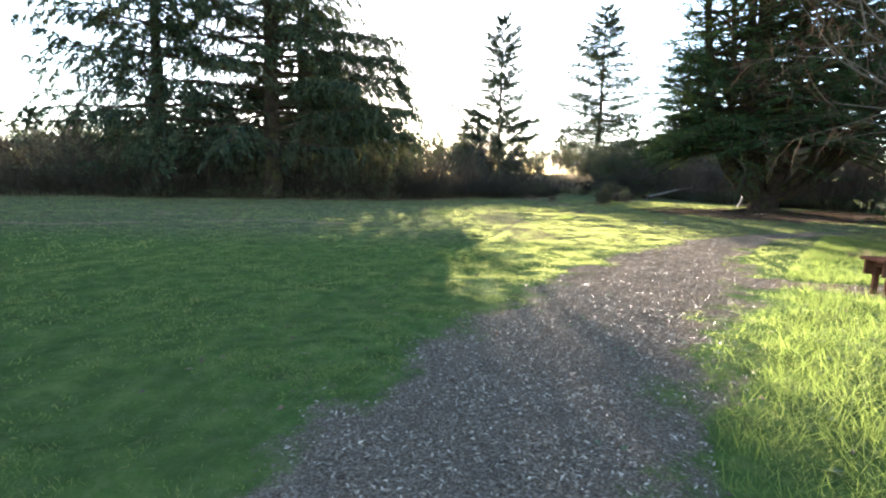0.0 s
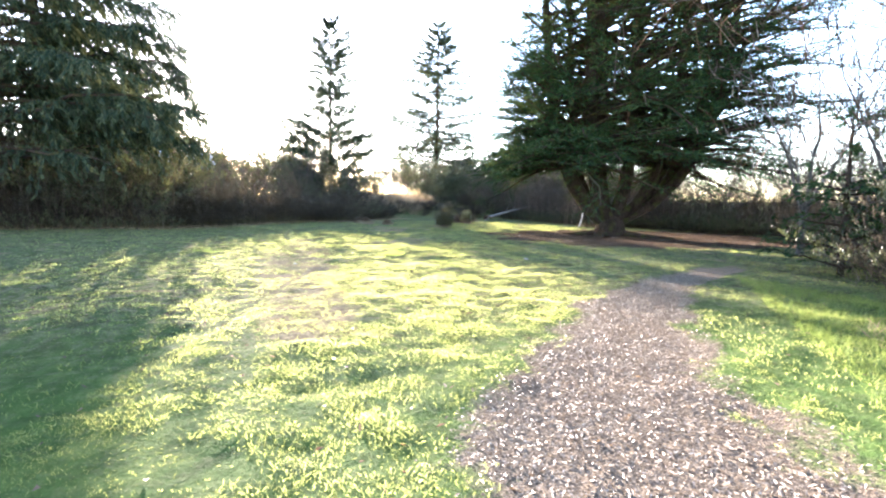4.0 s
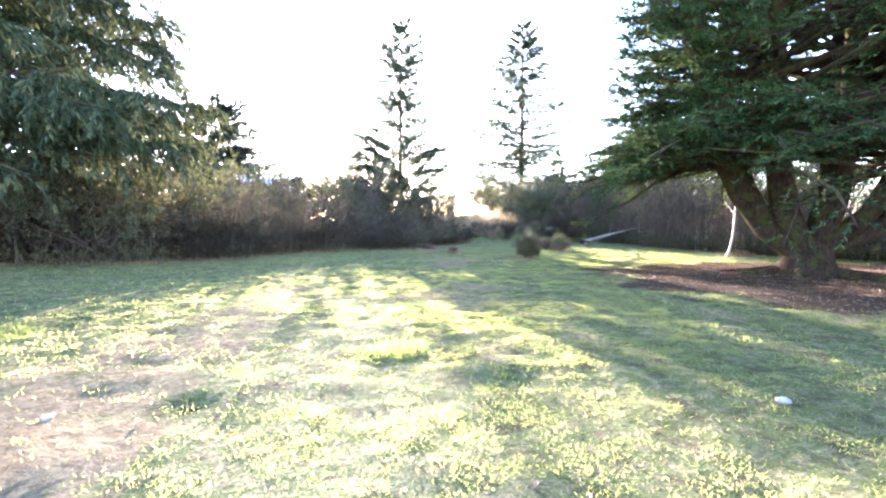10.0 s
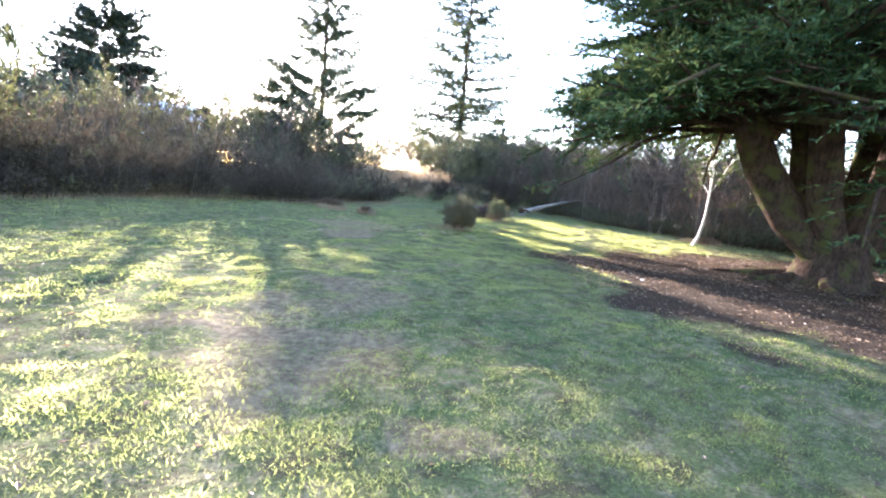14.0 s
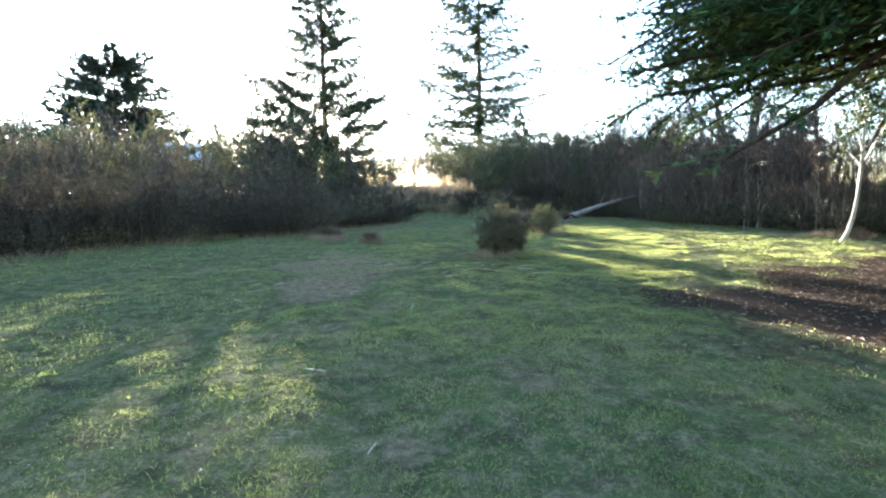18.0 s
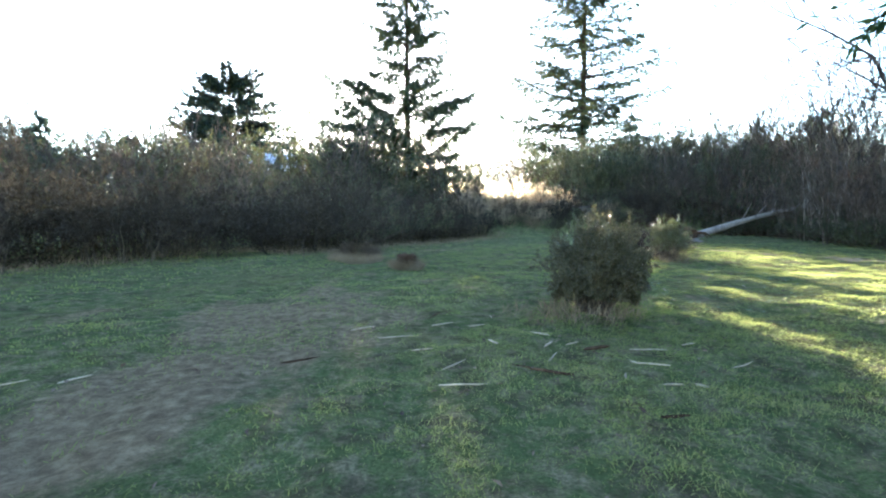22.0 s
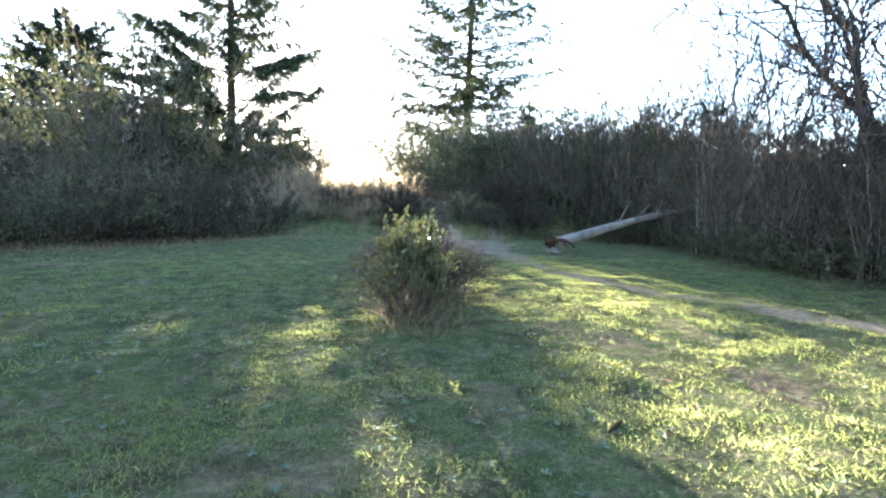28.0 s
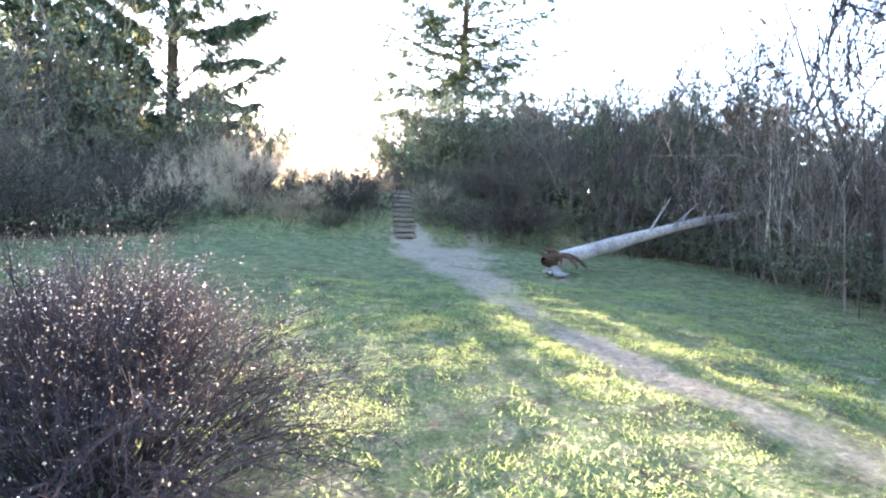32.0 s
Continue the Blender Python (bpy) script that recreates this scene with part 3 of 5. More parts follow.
def cedar():
    """The broad many-stemmed conifer in the middle of the meadow."""
    rng = np.random.default_rng(11)
    x, y = 19.9, 29.2
    ob = thing("conifer_tree", x, y, float(height(x, y)), "broad dark green many-stemmed conifer over brown needle litter", "tree")
    h = 27.0
    # Foot: flared butt with spreading roots.
    foot = np.array([[[0, 0, -0.35], [0, 0, 0.1], [0, 0, 0.45], [0.02, 0, 0.85], [0.02, 0, 1.15]]], float)
    part("trunk", Geo().tubes(foot, np.array([[1.35, 0.98, 0.8, 0.72, 0.5]]), 16), M_BARK, ob, smooth=True)
    a = rng.random(7) * 0.5 + np.arange(7) * 2 * np.pi / 7
    for i in range(7):
        q = np.linspace(0, 1, 7)
        reach = rng.uniform(1.5, 2.6) * (1.9 if i == 5 else 1)
        turn = a[i] + 0.3 * q
        root = np.stack([np.cos(turn) * (0.5 + reach * q), np.sin(turn) * (0.5 + reach * q), 0.16 * (1 - q) ** 2 - 0.05 * q], -1)
        part("root", Geo().tubes(root[None], taper(1, 7, 0.2, 0.25), 8), M_BARK, ob, smooth=True)
    # Stems: (lean in x, lean in y, height, radius, sweep of the low part)
    stems = [(-3.3, 1.1, 18, 0.44, 0.9), (-1.9, -0.6, 22, 0.36, 0.35), (-0.6, 0.9, h, 0.4, 0.2), (0.5, -0.9, 25, 0.36, 0.25), (1.6, 0.6, 26, 0.38, 0.3), (3.0, -1.2, 23, 0.33, 0.5), (0.7, 2.2, 21, 0.3, 0.5), (-1.2, 2.4, 19, 0.28, 0.5), (5.0, -1.6, 22, 0.32, 1.2), (2.0, -2.4, 20, 0.28, 0.7), (4.2, -3.0, 21, 0.28, 0.9)]
    crown, fine, k = Geo(), Geo(), 14
    s = np.linspace(0, 1, k)
    for lx, ly, top, r, sweep in stems:
        out = (1 - np.exp(-s * top / (1.2 + 2.2 * sweep)))
        p = np.stack([lx * out * (1 + 0.25 * s), ly * out * (1 + 0.25 * s), 0.55 + (top - 0.55) * s ** (1 + 0.12 * sweep)], -1)
        p[:, :2] += np.cumsum(rng.normal(0, 0.05, (k, 2)), 0) * s[:, None]
        part("stem", Geo().tubes(p[None], (r * (1 - s) ** 0.75 + 0.03)[None], 9), M_BARK, ob, smooth=True)
        n = int(32 + 1.6 * top)
        u = 4.1 / top + (0.985 - 4.1 / top) * np.sort(rng.random(n)) ** 1.6
        base = interp(p[None], u[None])[0][0]
        own = math.atan2(ly, lx)
        if lx < -0.5:
            more = 34
            u = np.concatenate([u, rng.uniform(4.0, 9.5, 20) / top, rng.uniform(3.7, 5.0, 14) / top])
            base = interp(p[None], u[None])[0][0]
            n += more
        azim = rng.random(n) * 2 * np.pi
        if lx < -0.5:
            azim[-34:] = rng.uniform(1.9, 3.7, 34)
        azim = own + ((azim - own + np.pi) % (2 * np.pi) - np.pi) * 0.8
        z = base[:, 2]
        radius = 8.9 * np.clip((z + 1.0) / 4.5, 0.3, 1) * np.clip(1.25 - (z - 3) / (h - 2.0), 0.05, 1) ** 0.6
        want = radius[:, None] * np.stack([np.cos(azim), np.sin(azim)], -1) + np.clip((z[:, None] - 4) / 4, 0, 1) * [1.9, -1.3] - base[:, :2]
        west = np.clip(-np.cos(azim), 0, 1) * np.clip((9 - z) / 4, 0, 1)
        length = np.linalg.norm(want, axis=-1) * rng.uniform(0.7, 1.1, n) * (1 - 0.2 * west)
        length = np.clip(length, 0.8, 9.5)
        slope = np.where(z < 5, 0.12, 0.2) + rng.normal(0, 0.18, n) * np.clip(z / 5 - 0.4, 0.4, 1)
        b = boughs(rng, base, np.arctan2(want[:, 1], want[:, 0]), length, slope, np.where(z < 5, -0.19, -0.1), 7, 0.02)
        for i in range(n):
            part("limb", Geo().tubes(b[i : i + 1], taper(1, 7, 0.013 * length[i] + 0.012, 0.2), 5), M_BARK, ob)
        t = twigs(rng, b, 20, 0.26, 0.75, 0.03, 0.1, 4, 0.4, 0.5, 0.2)
        fine.tubes(t, taper(len(t), 4, 0.009, 0.3), 2)
        needles(rng, crown, t, 13, 0.15, 0.038, 0.45, 0.12, 0.0, 0.05, 2)
    tagged(part("branchwork", fine, M_BARK, ob), kind="stuff")
    part("crown", crown, M_CEDAR, ob, "dark green flat sprays of needles")
    return ob


def bare_tree(seed, h, trunk_r, forks, m1, m2, m3, spread=0.5, wide=0.5, fine=0.006, lean=(0.0, 0.0), k=7, sag=0.0, crook=0.045):
    """A leafless tree: stems from a short trunk, branches and fine twigs."""
    rng = np.random.default_rng(seed)
    low = h * 0.2
    trunk = np.array([[[0, 0, -0.3], [lean[0] * 0.05, lean[1] * 0.05, low * 0.35], [lean[0] * 0.12, lean[1] * 0.12, low * 0.75], [lean[0] * 0.2, lean[1] * 0.2, low * 1.05]]])
    g0 = Geo().tubes(trunk, np.array([[1.3, 1.0, 0.92, 0.8]]) * trunk_r, 10)
    q = np.linspace(0, 1, k)
    a = np.arange(forks) * 2 * np.pi / forks + rng.normal(0, 0.3, forks)
    d = unit(np.stack([np.cos(a) * wide + lean[0] / h, np.sin(a) * wide + lean[1] / h, np.ones(forks)], -1))
    length = h * rng.uniform(0.6, 0.85, forks)
    p = trunk[0, 3] - [0, 0, low * 0.12] + d[:, None] * (length[:, None] * q)[..., None]
    p += np.cumsum(rng.normal(0, 1, (forks, k, 3)), 1) * (crook * h * q)[None, :, None]
    big = Geo().tubes(p, taper(forks, k, trunk_r * 0.55, 0.12), 7)
    b1 = spread_stems(rng, p, m1, 0.5, spread + 0.2, 0.2, 5, 0.2, 0.06, sag)
    big.tubes(b1, taper(len(b1), 5, trunk_r * 0.16, 0.2), 4)
    thin = Geo()
    b2 = spread_stems(rng, b1, m2, 0.5, spread + 0.25, 0.15, 4, 0.2, 0.08, sag)
    thin.tubes(b2, taper(len(b2), 4, fine * 2.4, 0.35), 3 if fine > 0.005 else 2, rng.random(len(b2)))
    b3 = spread_stems(rng, b2, m3, 0.55, spread + 0.3, 0.1, 3, 0.15, 0.08, sag)
    thin.tubes(b3, taper(len(b3), 3, fine, 0.5), 2, rng.random(len(b3)))
    return g0, big, thin


def plant_bare(name, label, x, y, parts, group="", bark=None, twig=None, z=None):
    ob = thing(name, x, y, float(height(x, y)) if z is None else z, label, "tree", group)
    for nm, g, m in zip(("trunk", "branchwork", "twig_mass"), parts, (bark or M_GREYBARK, bark or M_GREYBARK, twig or M_TWIG)):
        tagged(part(nm, g, m, ob, smooth=nm == "trunk"), kind="" if nm == "trunk" else "stuff")
    return ob


def thicket(seed, h, spread, stems, m1, m2, r=0.012, fine=0.005, arch=0.3, upright=1.0, angle=0.55, crook=0.035):
    """A shrub of bare or rush-like stems."""
    rng = np.random.default_rng(seed)
    a = rng.random(stems) * 2 * np.pi
    rad = np.sqrt(rng.random(stems)) * spread * 0.42
    base = np.stack([np.cos(a) * rad, np.sin(a) * rad, np.full(stems, -0.08)], -1)
    out = rng.uniform(0.1, 1.0, stems) * spread * 0.75
    top = h * rng.uniform(0.4, 1.05, stems) * np.sqrt(np.clip(1.15 - (out / (spread * 0.8)) ** 2 * 0.75, 0.1, 2))
    q = np.linspace(0, 1, 5)
    p = base[:, None] + np.stack([np.cos(a)[:, None] * out[:, None] * q**1.4, np.sin(a)[:, None] * out[:, None] * q**1.4, top[:, None] * (q * (1 + arch) - arch * q**2)], -1)
    p += np.cumsum(rng.normal(0, crook * h, p.shape) * q[None, :, None], 1)
    g = Geo().tubes(p, taper(stems, 5, r * rng.uniform(0.6, 1.5, stems), 0.3), 3, rng.random(stems))
    b = spread_stems(rng, p, m1, 0.36, angle, 0.45 * upright, 4, 0.2, 0.1)
    g.twigs = Geo().tubes(b, taper(len(b), 4, r * 0.5, 0.4), 2, rng.random(len(b)))
    c = spread_stems(rng, b, m2, 0.5, angle + 0.1, 0.4 * upright, 3, 0.15, 0.1)
    g.twigs.tubes(c, taper(len(c), 3, fine, 0.5), 2, rng.random(len(c)))
    return g, c


def shrub(seed, h, spread, stems, m1, m2, leaf, leaves_each, r=0.012, upward=0.3, lo=0.2, oval=False):
    """A leafy shrub: stems, and leaves on its twigs."""
    rng = np.random.default_rng(seed)
    g, c = thicket(seed, h, spread, stems, m1, m2, r)
    f = Geo()
    n = len(c)
    s = rng.random((n, leaves_each))
    at, t = interp(c, s)
    at, t = at.reshape(-1, 3), t.reshape(-1, 3)
    keep = at[:, 2] > lo * h * rng.uniform(0.3, 1.2, len(at))
    at, t = at[keep], t[keep]
    d = unit(t * 0.5 + rng.normal(0, 0.7, at.shape) + UP * upward)
    draw = f.leaves if oval else f.kites
    draw(at, d, rng.normal(0, 1, at.shape), leaf * rng.uniform(0.6, 1.3, len(at)), leaf * 0.5 * rng.uniform(0.7, 1.2, len(at)), rng.random(len(at)), 0.15)
    return g, f


def plant_shrub(name, label, x, y, parts, leaf, group="", turn=0.0, scale=1.0, twig=None):
    ob = thing(name, x, y, float(height(x, y)), label, "shrub", group)
    tagged(part("branchwork", parts[0], twig or M_TWIG, ob), kind="stuff")
    tagged(part("twig_mass", parts[0].twigs, twig or M_TWIG, ob), kind="stuff")
    if len(parts) > 1 and isinstance(parts[1], Geo):
        part("foliage", parts[1], leaf, ob)
    return ob


def again(ob, x, y, turn, scale=1.0, tall=None, sink=0.0):
    """A further plant of the same kind, turned and scaled."""
    m = pose(x, y, float(height(x, y)) - sink, 0, 0, turn)
    other = copy_thing(ob, m)
    other.scale = (scale, scale, tall or scale)
    return other


# ---------------------------------------------------------------- the trees
cedar()
SWEEPING = [(0.2, 84, 10.2, 0.0, -0.08), (0.23, 100, 10.6, 0.05, -0.1), (0.26, 72, 10.4, 0.05, -0.12), (0.29, 92, 10.3, 0.1, -0.15), (0.32, 108, 9.8, 0.1, -0.15), (0.35, 80, 9.8, 0.12, -0.18), (0.21, 112, 10.0, 0.0, -0.1), (0.24, 62, 9.6, 0.05, -0.1), (0.38, 95, 9.0, 0.15, -0.2), (0.27, 125, 9.4, 0.05, -0.12), (0.18, 95, 9.8, 0.0, -0.06), (0.3, 85, 10.0, 0.08, -0.12)]
TALL, BEYOND = "tall spruces beside the meadow", "tall spruces beyond the meadow"
plant_spruce("spruce_tree", "tall dark spruce with drooping boughs behind brush", -12.8, 34.5, spruce(21, 31, 10.2, 0.12, 150, 22, 12, 0.36, 0.62, 0.14, 0.12, 0.7, 0.6, long_limbs=SWEEPING, slim=0.18, pair=3), M_SPRUCE, group=TALL)
plant_spruce("spruce_tree", "tall dark spruce with drooping boughs behind brush", -21.5, 35.5, spruce(22, 28, 8.6, 0.14, 115, 20, 11, 0.44, 0.5, 0.16, 0.12, 0.6, 0.65, slim=0.2, pair=3), M_SPRUCE, group=TALL)
plant_spruce("spruce_tree", "tall dark spruce with drooping boughs behind brush", -14.0, 46.0, spruce(26, 25, 7.4, 0.12, 110, 17, 9, 0.5, 0.5, 0.2, 0.15, 0.6, 0.6, slim=0.25), M_SPRUCE, group=TALL)
# Long limbs: height share, direction in degrees from +y to +x, reach, rise, bow.
RISING = [(0.24, -82, 7.4, 1.0, 0.0), (0.2, 78, 5.8, 0.75, -0.05), (0.26, 100, 5.4, 1.0, -0.1), (0.3, -100, 5.0, 1.0, 0.0), (0.19, -72, 5.4, 0.45, -0.1), (0.17, 64, 4.6, 0.3, -0.25), (0.33, 85, 4.4, 0.8, -0.1), (0.29, -92, 4.6, 0.45, -0.1), (0.35, -78, 4.2, 0.6, 0.0), (0.3, 96, 4.4, 0.4, -0.15), (0.37, 84, 4.0, 0.5, -0.1), (0.4, -95, 3.8, 0.6, 0.0), (0.2, 92, 4.6, 0.12, -0.12), (0.23, 72, 4.2, 0.25, -0.1), (0.21, 10, 4.5, 0.6, 0.0), (0.22, 190, 4.8, 0.6, 0.0)]
plant_spruce("spruce_tree", "tall open spruce with long rising lower limbs and hanging twigs", 7.6, 74.0, spruce(23, 25.5, 3.9, 0.34, 84, 36, 9, 0.28, 0.34, 0.16, 0.5, 0.75, 0.5, 0.4, RISING, slim=0.17, pair=4), M_SPRUCE, group=BEYOND)
plant_spruce("young_spruce", "dense young spruce below a tall open one", 4.6, 71.5, spruce(27, 5.6, 2.2, 0.04, 70, 13, 9, 0.22, 0.16, 0.15, 0.25, 0.4, 0.55, slim=0.25, pair=3), M_SPRUCE, group="young spruces beyond the meadow", whole=False)
for x, y, h, seed in ((2.3, 72.4, 10.2, 35), (4.3, 73.2, 9.2, 36)):
    plant_spruce("young_spruce", "dense young spruce below a tall open one", x, y, spruce(seed, h, 2.5, 0.1, 80, 14, 8, 0.26, 0.17, 0.15, 0.25, 0.5, 0.5, slim=0.2, pair=3), M_SPRUCE, group="young spruces beyond the meadow", whole=False)
plant_spruce("young_spruce", "dense young spruce below a tall open one", 8.2, 70.8, spruce(29, 4.6, 1.8, 0.04, 60, 13, 9, 0.2, 0.12, 0.15, 0.25, 0.4, 0.5, slim=0.25, pair=3), M_SPRUCE, group="young spruces beyond the meadow", whole=False)
plant_spruce("spruce_tree", "tall cone-shaped spruce with layered boughs", 26.2, 86.0, spruce(24, 30.0, 10.4, 0.13, 130, 28, 11, 0.36, 0.42, -0.2, -0.06, 0.3, 0.8, 0.3, slim=0.2, pair=3), M_SPRUCE, group=BEYOND)
plant_spruce("broad_conifer", "broad flat-topped dark conifer on the far slope", -32.5, 133, spruce(25, 25.0, 12.5, 0.26, 124, 28, 6, 0.8, 0.6, 0.02, 0.1, 0.05, 0.42, 0.22, slim=0.34, pair=3), M_FARHAZE)

# Far woods: several kinds of conifer, copied along the far slope.
rng = np.random.default_rng(5)
kinds = [plant_spruce("far_conifer", "dark conifer in the far wood", x, y, spruce(sd, h, r, 0.06, 36, 6, 5, 0.95, 0.25, 0.1, 0.15, 0.3, pr, slim=0.4), M_FARHAZE, group="conifers of the far wood", whole=False) for sd, h, r, pr, x, y in ((31, 15, 4.0, 0.9, -50, 139), (32, 11, 4.5, 0.55, -40, 112), (33, 9.5, 4.6, 0.45, -30, 106))]
for i in range(74):
    az = rng.uniform(-64, -9) if i < 52 else rng.uniform(20, 50)
    far = rng.uniform(62, 115 if i < 52 else 85)
    x, y = 8 + far * math.sin(radians(az)), 28 + far * math.cos(radians(az))
    if math.hypot(x + 18, y - 118) < 8:
        continue
    again(kinds[i % 3], x, y, rng.uniform(0, 360), rng.uniform(0.75, 1.1) * far / 95, rng.uniform(0.75, 1.15) * far / 95, sink=1.9)

# Leafless trees.
plant_bare("bare_tree", "leafless grey tree with spreading limbs behind the brush", 33.3, 52.3, bare_tree(41, 14.5, 0.27, 8, 13, 8, 6, 0.65, 0.42, 0.013, (0.0, 0.0), 9, 0.05, 0.05), group="")
kinds = [plant_bare("bare_tree", "leafless grey tree in a thin wood", x, y, bare_tree(sd, h, 0.13, 4, 8, 5, 5, 0.55, w, 0.013), "leafless trees round the meadow") for sd, h, w, x, y in ((42, 9, 0.35, 33, 60), (43, 8, 0.5, 36, 66), (44, 10, 0.3, -33, 45))]
rng = np.random.default_rng(6)
SPOTS = [(29.6, 50.5), (29.0, 48.2), (29.4, 46.0), (30.2, 52.0), (28.9, 43.6), (29.6, 54.8), (31.2, 49.2), (38, 56), (31, 57.5), (30.6, 53.6), (31.5, 47.5), (31, 44), (32, 41), (35, 50), (30, 62), (34, 70), (40, 62), (42, 72), (38, 46), (33, 41), (36, 36), (33, 31), (38, 28), (31, 24), (28, 19), (34, 20), (25, 15), (30, 14), (22, 12), (36, 14), (27, 9), (24, 18), (21, 15.5), (19, 12.5), (26, 22), (29, 21), (23, 13.5), (18, 10), (31, 18), (20.5, 19), (25.5, 11.5), (40, 22), (42, 34), (44, 44), (-30, 38), (-36, 44), (-42, 48), (-38, 36), (-46, 40), (-31, 30), (-37, 28), (3, 80), (-4, 84), (12, 96), (14, 110), (20, 118), (24, 122), (18, 126), (2.5, 70), (4.5, 68), (10.5, 71), (50, 60), (48, 75), (0, 100)]
for i, (x, y) in enumerate(SPOTS):
    again(kinds[i % 3], x + rng.uniform(-1, 1), y + rng.uniform(-1, 1), rng.uniform(0, 360), rng.uniform(0.75, 1.1) * (0.8 if y > 75 else 0.85) * (1.5 if y > 105 else 1), sink=0.5 if y > 75 else 0.0)

plant_spruce("young_conifer", "sparse young conifer at the edge of a leafless thicket", 15.7, 13.9, spruce(34, 4.3, 1.5, 0.1, 38, 9, 8, 0.14, 0.07, 0.05, 0.2, 0.3, 0.7, slim=0.2, pair=3), M_CEDAR, whole=False)

for x, y, seed in ((16.4, 77.0, 47), (17.8, 79.0, 48)):
    plant_bare("pale_tree", "pale tan leafless small tree on the bank", x, y, bare_tree(seed, 5.0, 0.05, 6, 9, 6, 4, 0.55, 0.5, 0.006), "pale leafless trees on the bank", twig=M_STRAW)

# The tree whose bare twigs hang over the start of the path.
plant_bare("overhanging_tree", "leafless tree whose pale twigs hang over the path", 13.6, 7.0, bare_tree(45, 9.5, 0.085, 8, 10, 8, 6, 0.6, 0.9, 0.0034, (-6.5, 3.0), 7, 0.12), twig=M_TWIG)

# Leaning pale trunk at the edge of the grass.
def leaning_tree():
    x, y = 23.1, 37.5
    ob = thing("leaning_tree", x, y, float(height(x, y)), "thin pale-barked leaning tree with a curved foot", "tree")
    rng = np.random.default_rng(46)
    q = np.linspace(0, 1, 12)[:, None]
    lean = 0.5 * (1 - np.exp(-4.5 * q)) - 0.12 * q
    p = np.hstack([lean * 0.9, -lean * 0.42, 4.8 * q**1.1 - 0.06])
    part("trunk", Geo().tubes(p[None], taper(1, 12, 0.065, 0.35), 8), M_BIRCH, ob, smooth=True)
    b = spread_stems(rng, p[None], 9, 0.45, 0.7, 0.25, 6, 0.45, 0.08)
    g = Geo().tubes(b, taper(len(b), 6, 0.025, 0.2), 4)
    part("branchwork", g, M_BIRCH, ob)
    c = spread_stems(rng, b, 9, 0.5, 0.7, 0.2, 4, 0.2)
    f = Geo().tubes(c, taper(len(c), 4, 0.006, 0.4), 2)
    needles(rng, f, c, 6, 0.14, 0.06, 0.9, 0.1, 0.0, 0.1, 2)
    part("foliage", f, M_SALAL, ob, "sparse yellow-green leaves lit from behind")


leaning_tree()

# ---------------------------------------------------------------- brush round the meadow
rng = np.random.default_rng(7)
def leafed(seed, parts, leaf, each):
    """Small leaves on the twigs of a thicket."""
    rng = np.random.default_rng(seed)
    g, c = parts
    at, t = interp(c, rng.random((len(c), each)))
    at, t = at.reshape(-1, 3), t.reshape(-1, 3)
    f = Geo()
    f.kites(at, unit(t + rng.normal(0, 0.7, at.shape)), rng.normal(0, 1, at.shape), leaf * rng.uniform(0.6, 1.4, len(at)), leaf * 0.45 * rng.uniform(0.7, 1.3, len(at)), rng.random(len(at)))
    return g, f


BROOM, EVERGREEN, BARE = "dense rounded brownish-green brush shrub", "dark evergreen shrub in the brush", "tangled thicket of leafless grey-brown stems"
broom = [plant_shrub("broom_shrub", BROOM, x, y, leafed(sd, thicket(sd, h, w, 46, 8, 6, 0.01, 0.007, 0.5, 0.5, 0.62, 0.045), 0.07, 4), M_BROOM, "brush round the meadow", twig=M_BROOM) for sd, h, w, x, y in ((51, 2.35, 2.9, 1.4, 44.8), (52, 2.1, 2.7, 5.4, 47.6), (53, 2.6, 3.0, -3.2, 40.0))]
brush = plant_shrub("broom_shrub", BROOM, -10.0, 38.5, leafed(59, thicket(59, 2.6, 2.8, 34, 7, 4, 0.012, 0.008, 0.4, 0.8, 0.6, 0.05), 0.085, 5), M_BROOM, "brush round the meadow", twig=M_BROOM)
green = [plant_shrub("evergreen_shrub", EVERGREEN, x, y, shrub(sd, h, w, 30, 5, 4, 0.08, 7), M_EVERGREEN, "evergreens in the brush") for sd, h, w, x, y in ((54, 2.4, 2.8, 9.0, 53.5), (55, 3.6, 3.2, 30.5, 60.5))]
deep = plant_shrub("evergreen_shrub", EVERGREEN, -9.0, 67.0, shrub(60, 3.0, 3.2, 26, 6, 4, 0.09, 8), M_EVERGREEN, "evergreens in the brush")
bare = [plant_shrub("bare_thicket", BARE, x, y, thicket(sd, h, w, 20, 10, 6, 0.008, 0.005, 0.6, 0.2, 0.9, 0.1), M_TWIG, "leafless brush round the meadow", twig=M_TWIG) for sd, h, w, x, y in ((56, 3.4, 2.8, 28.4, 52.0), (57, 2.7, 2.6, 28.0, 46.5))]
low = plant_shrub("bramble", "low dark bramble at the foot of the brush", 27.0, 50.4, shrub(64, 0.9, 1.9, 18, 4, 3, 0.075, 6, 0.006, 0.3, 0.0), M_EVERGREEN, "brambles at the foot of the brush")
pale = plant_shrub("pale_stem_shrub", "shrub of pale upright bare stems beside the fallen trunk", 27.5, 53.1, thicket(58, 3.6, 1.5, 11, 4, 3, 0.012, 0.005, 0.2, 0.9, 0.45, 0.03), M_PALETWIG, "pale-stemmed shrubs", twig=M_PALETWIG)
dry = plant_shrub("dry_thicket", "tan dry thicket of fine stems lit from behind", 14.2, 62.4, thicket(67, 1.7, 1.9, 42, 7, 5, 0.006, 0.005, 0.4, 0.6, 0.6, 0.05), M_TAN, "dry thickets on the bank", twig=M_TAN)


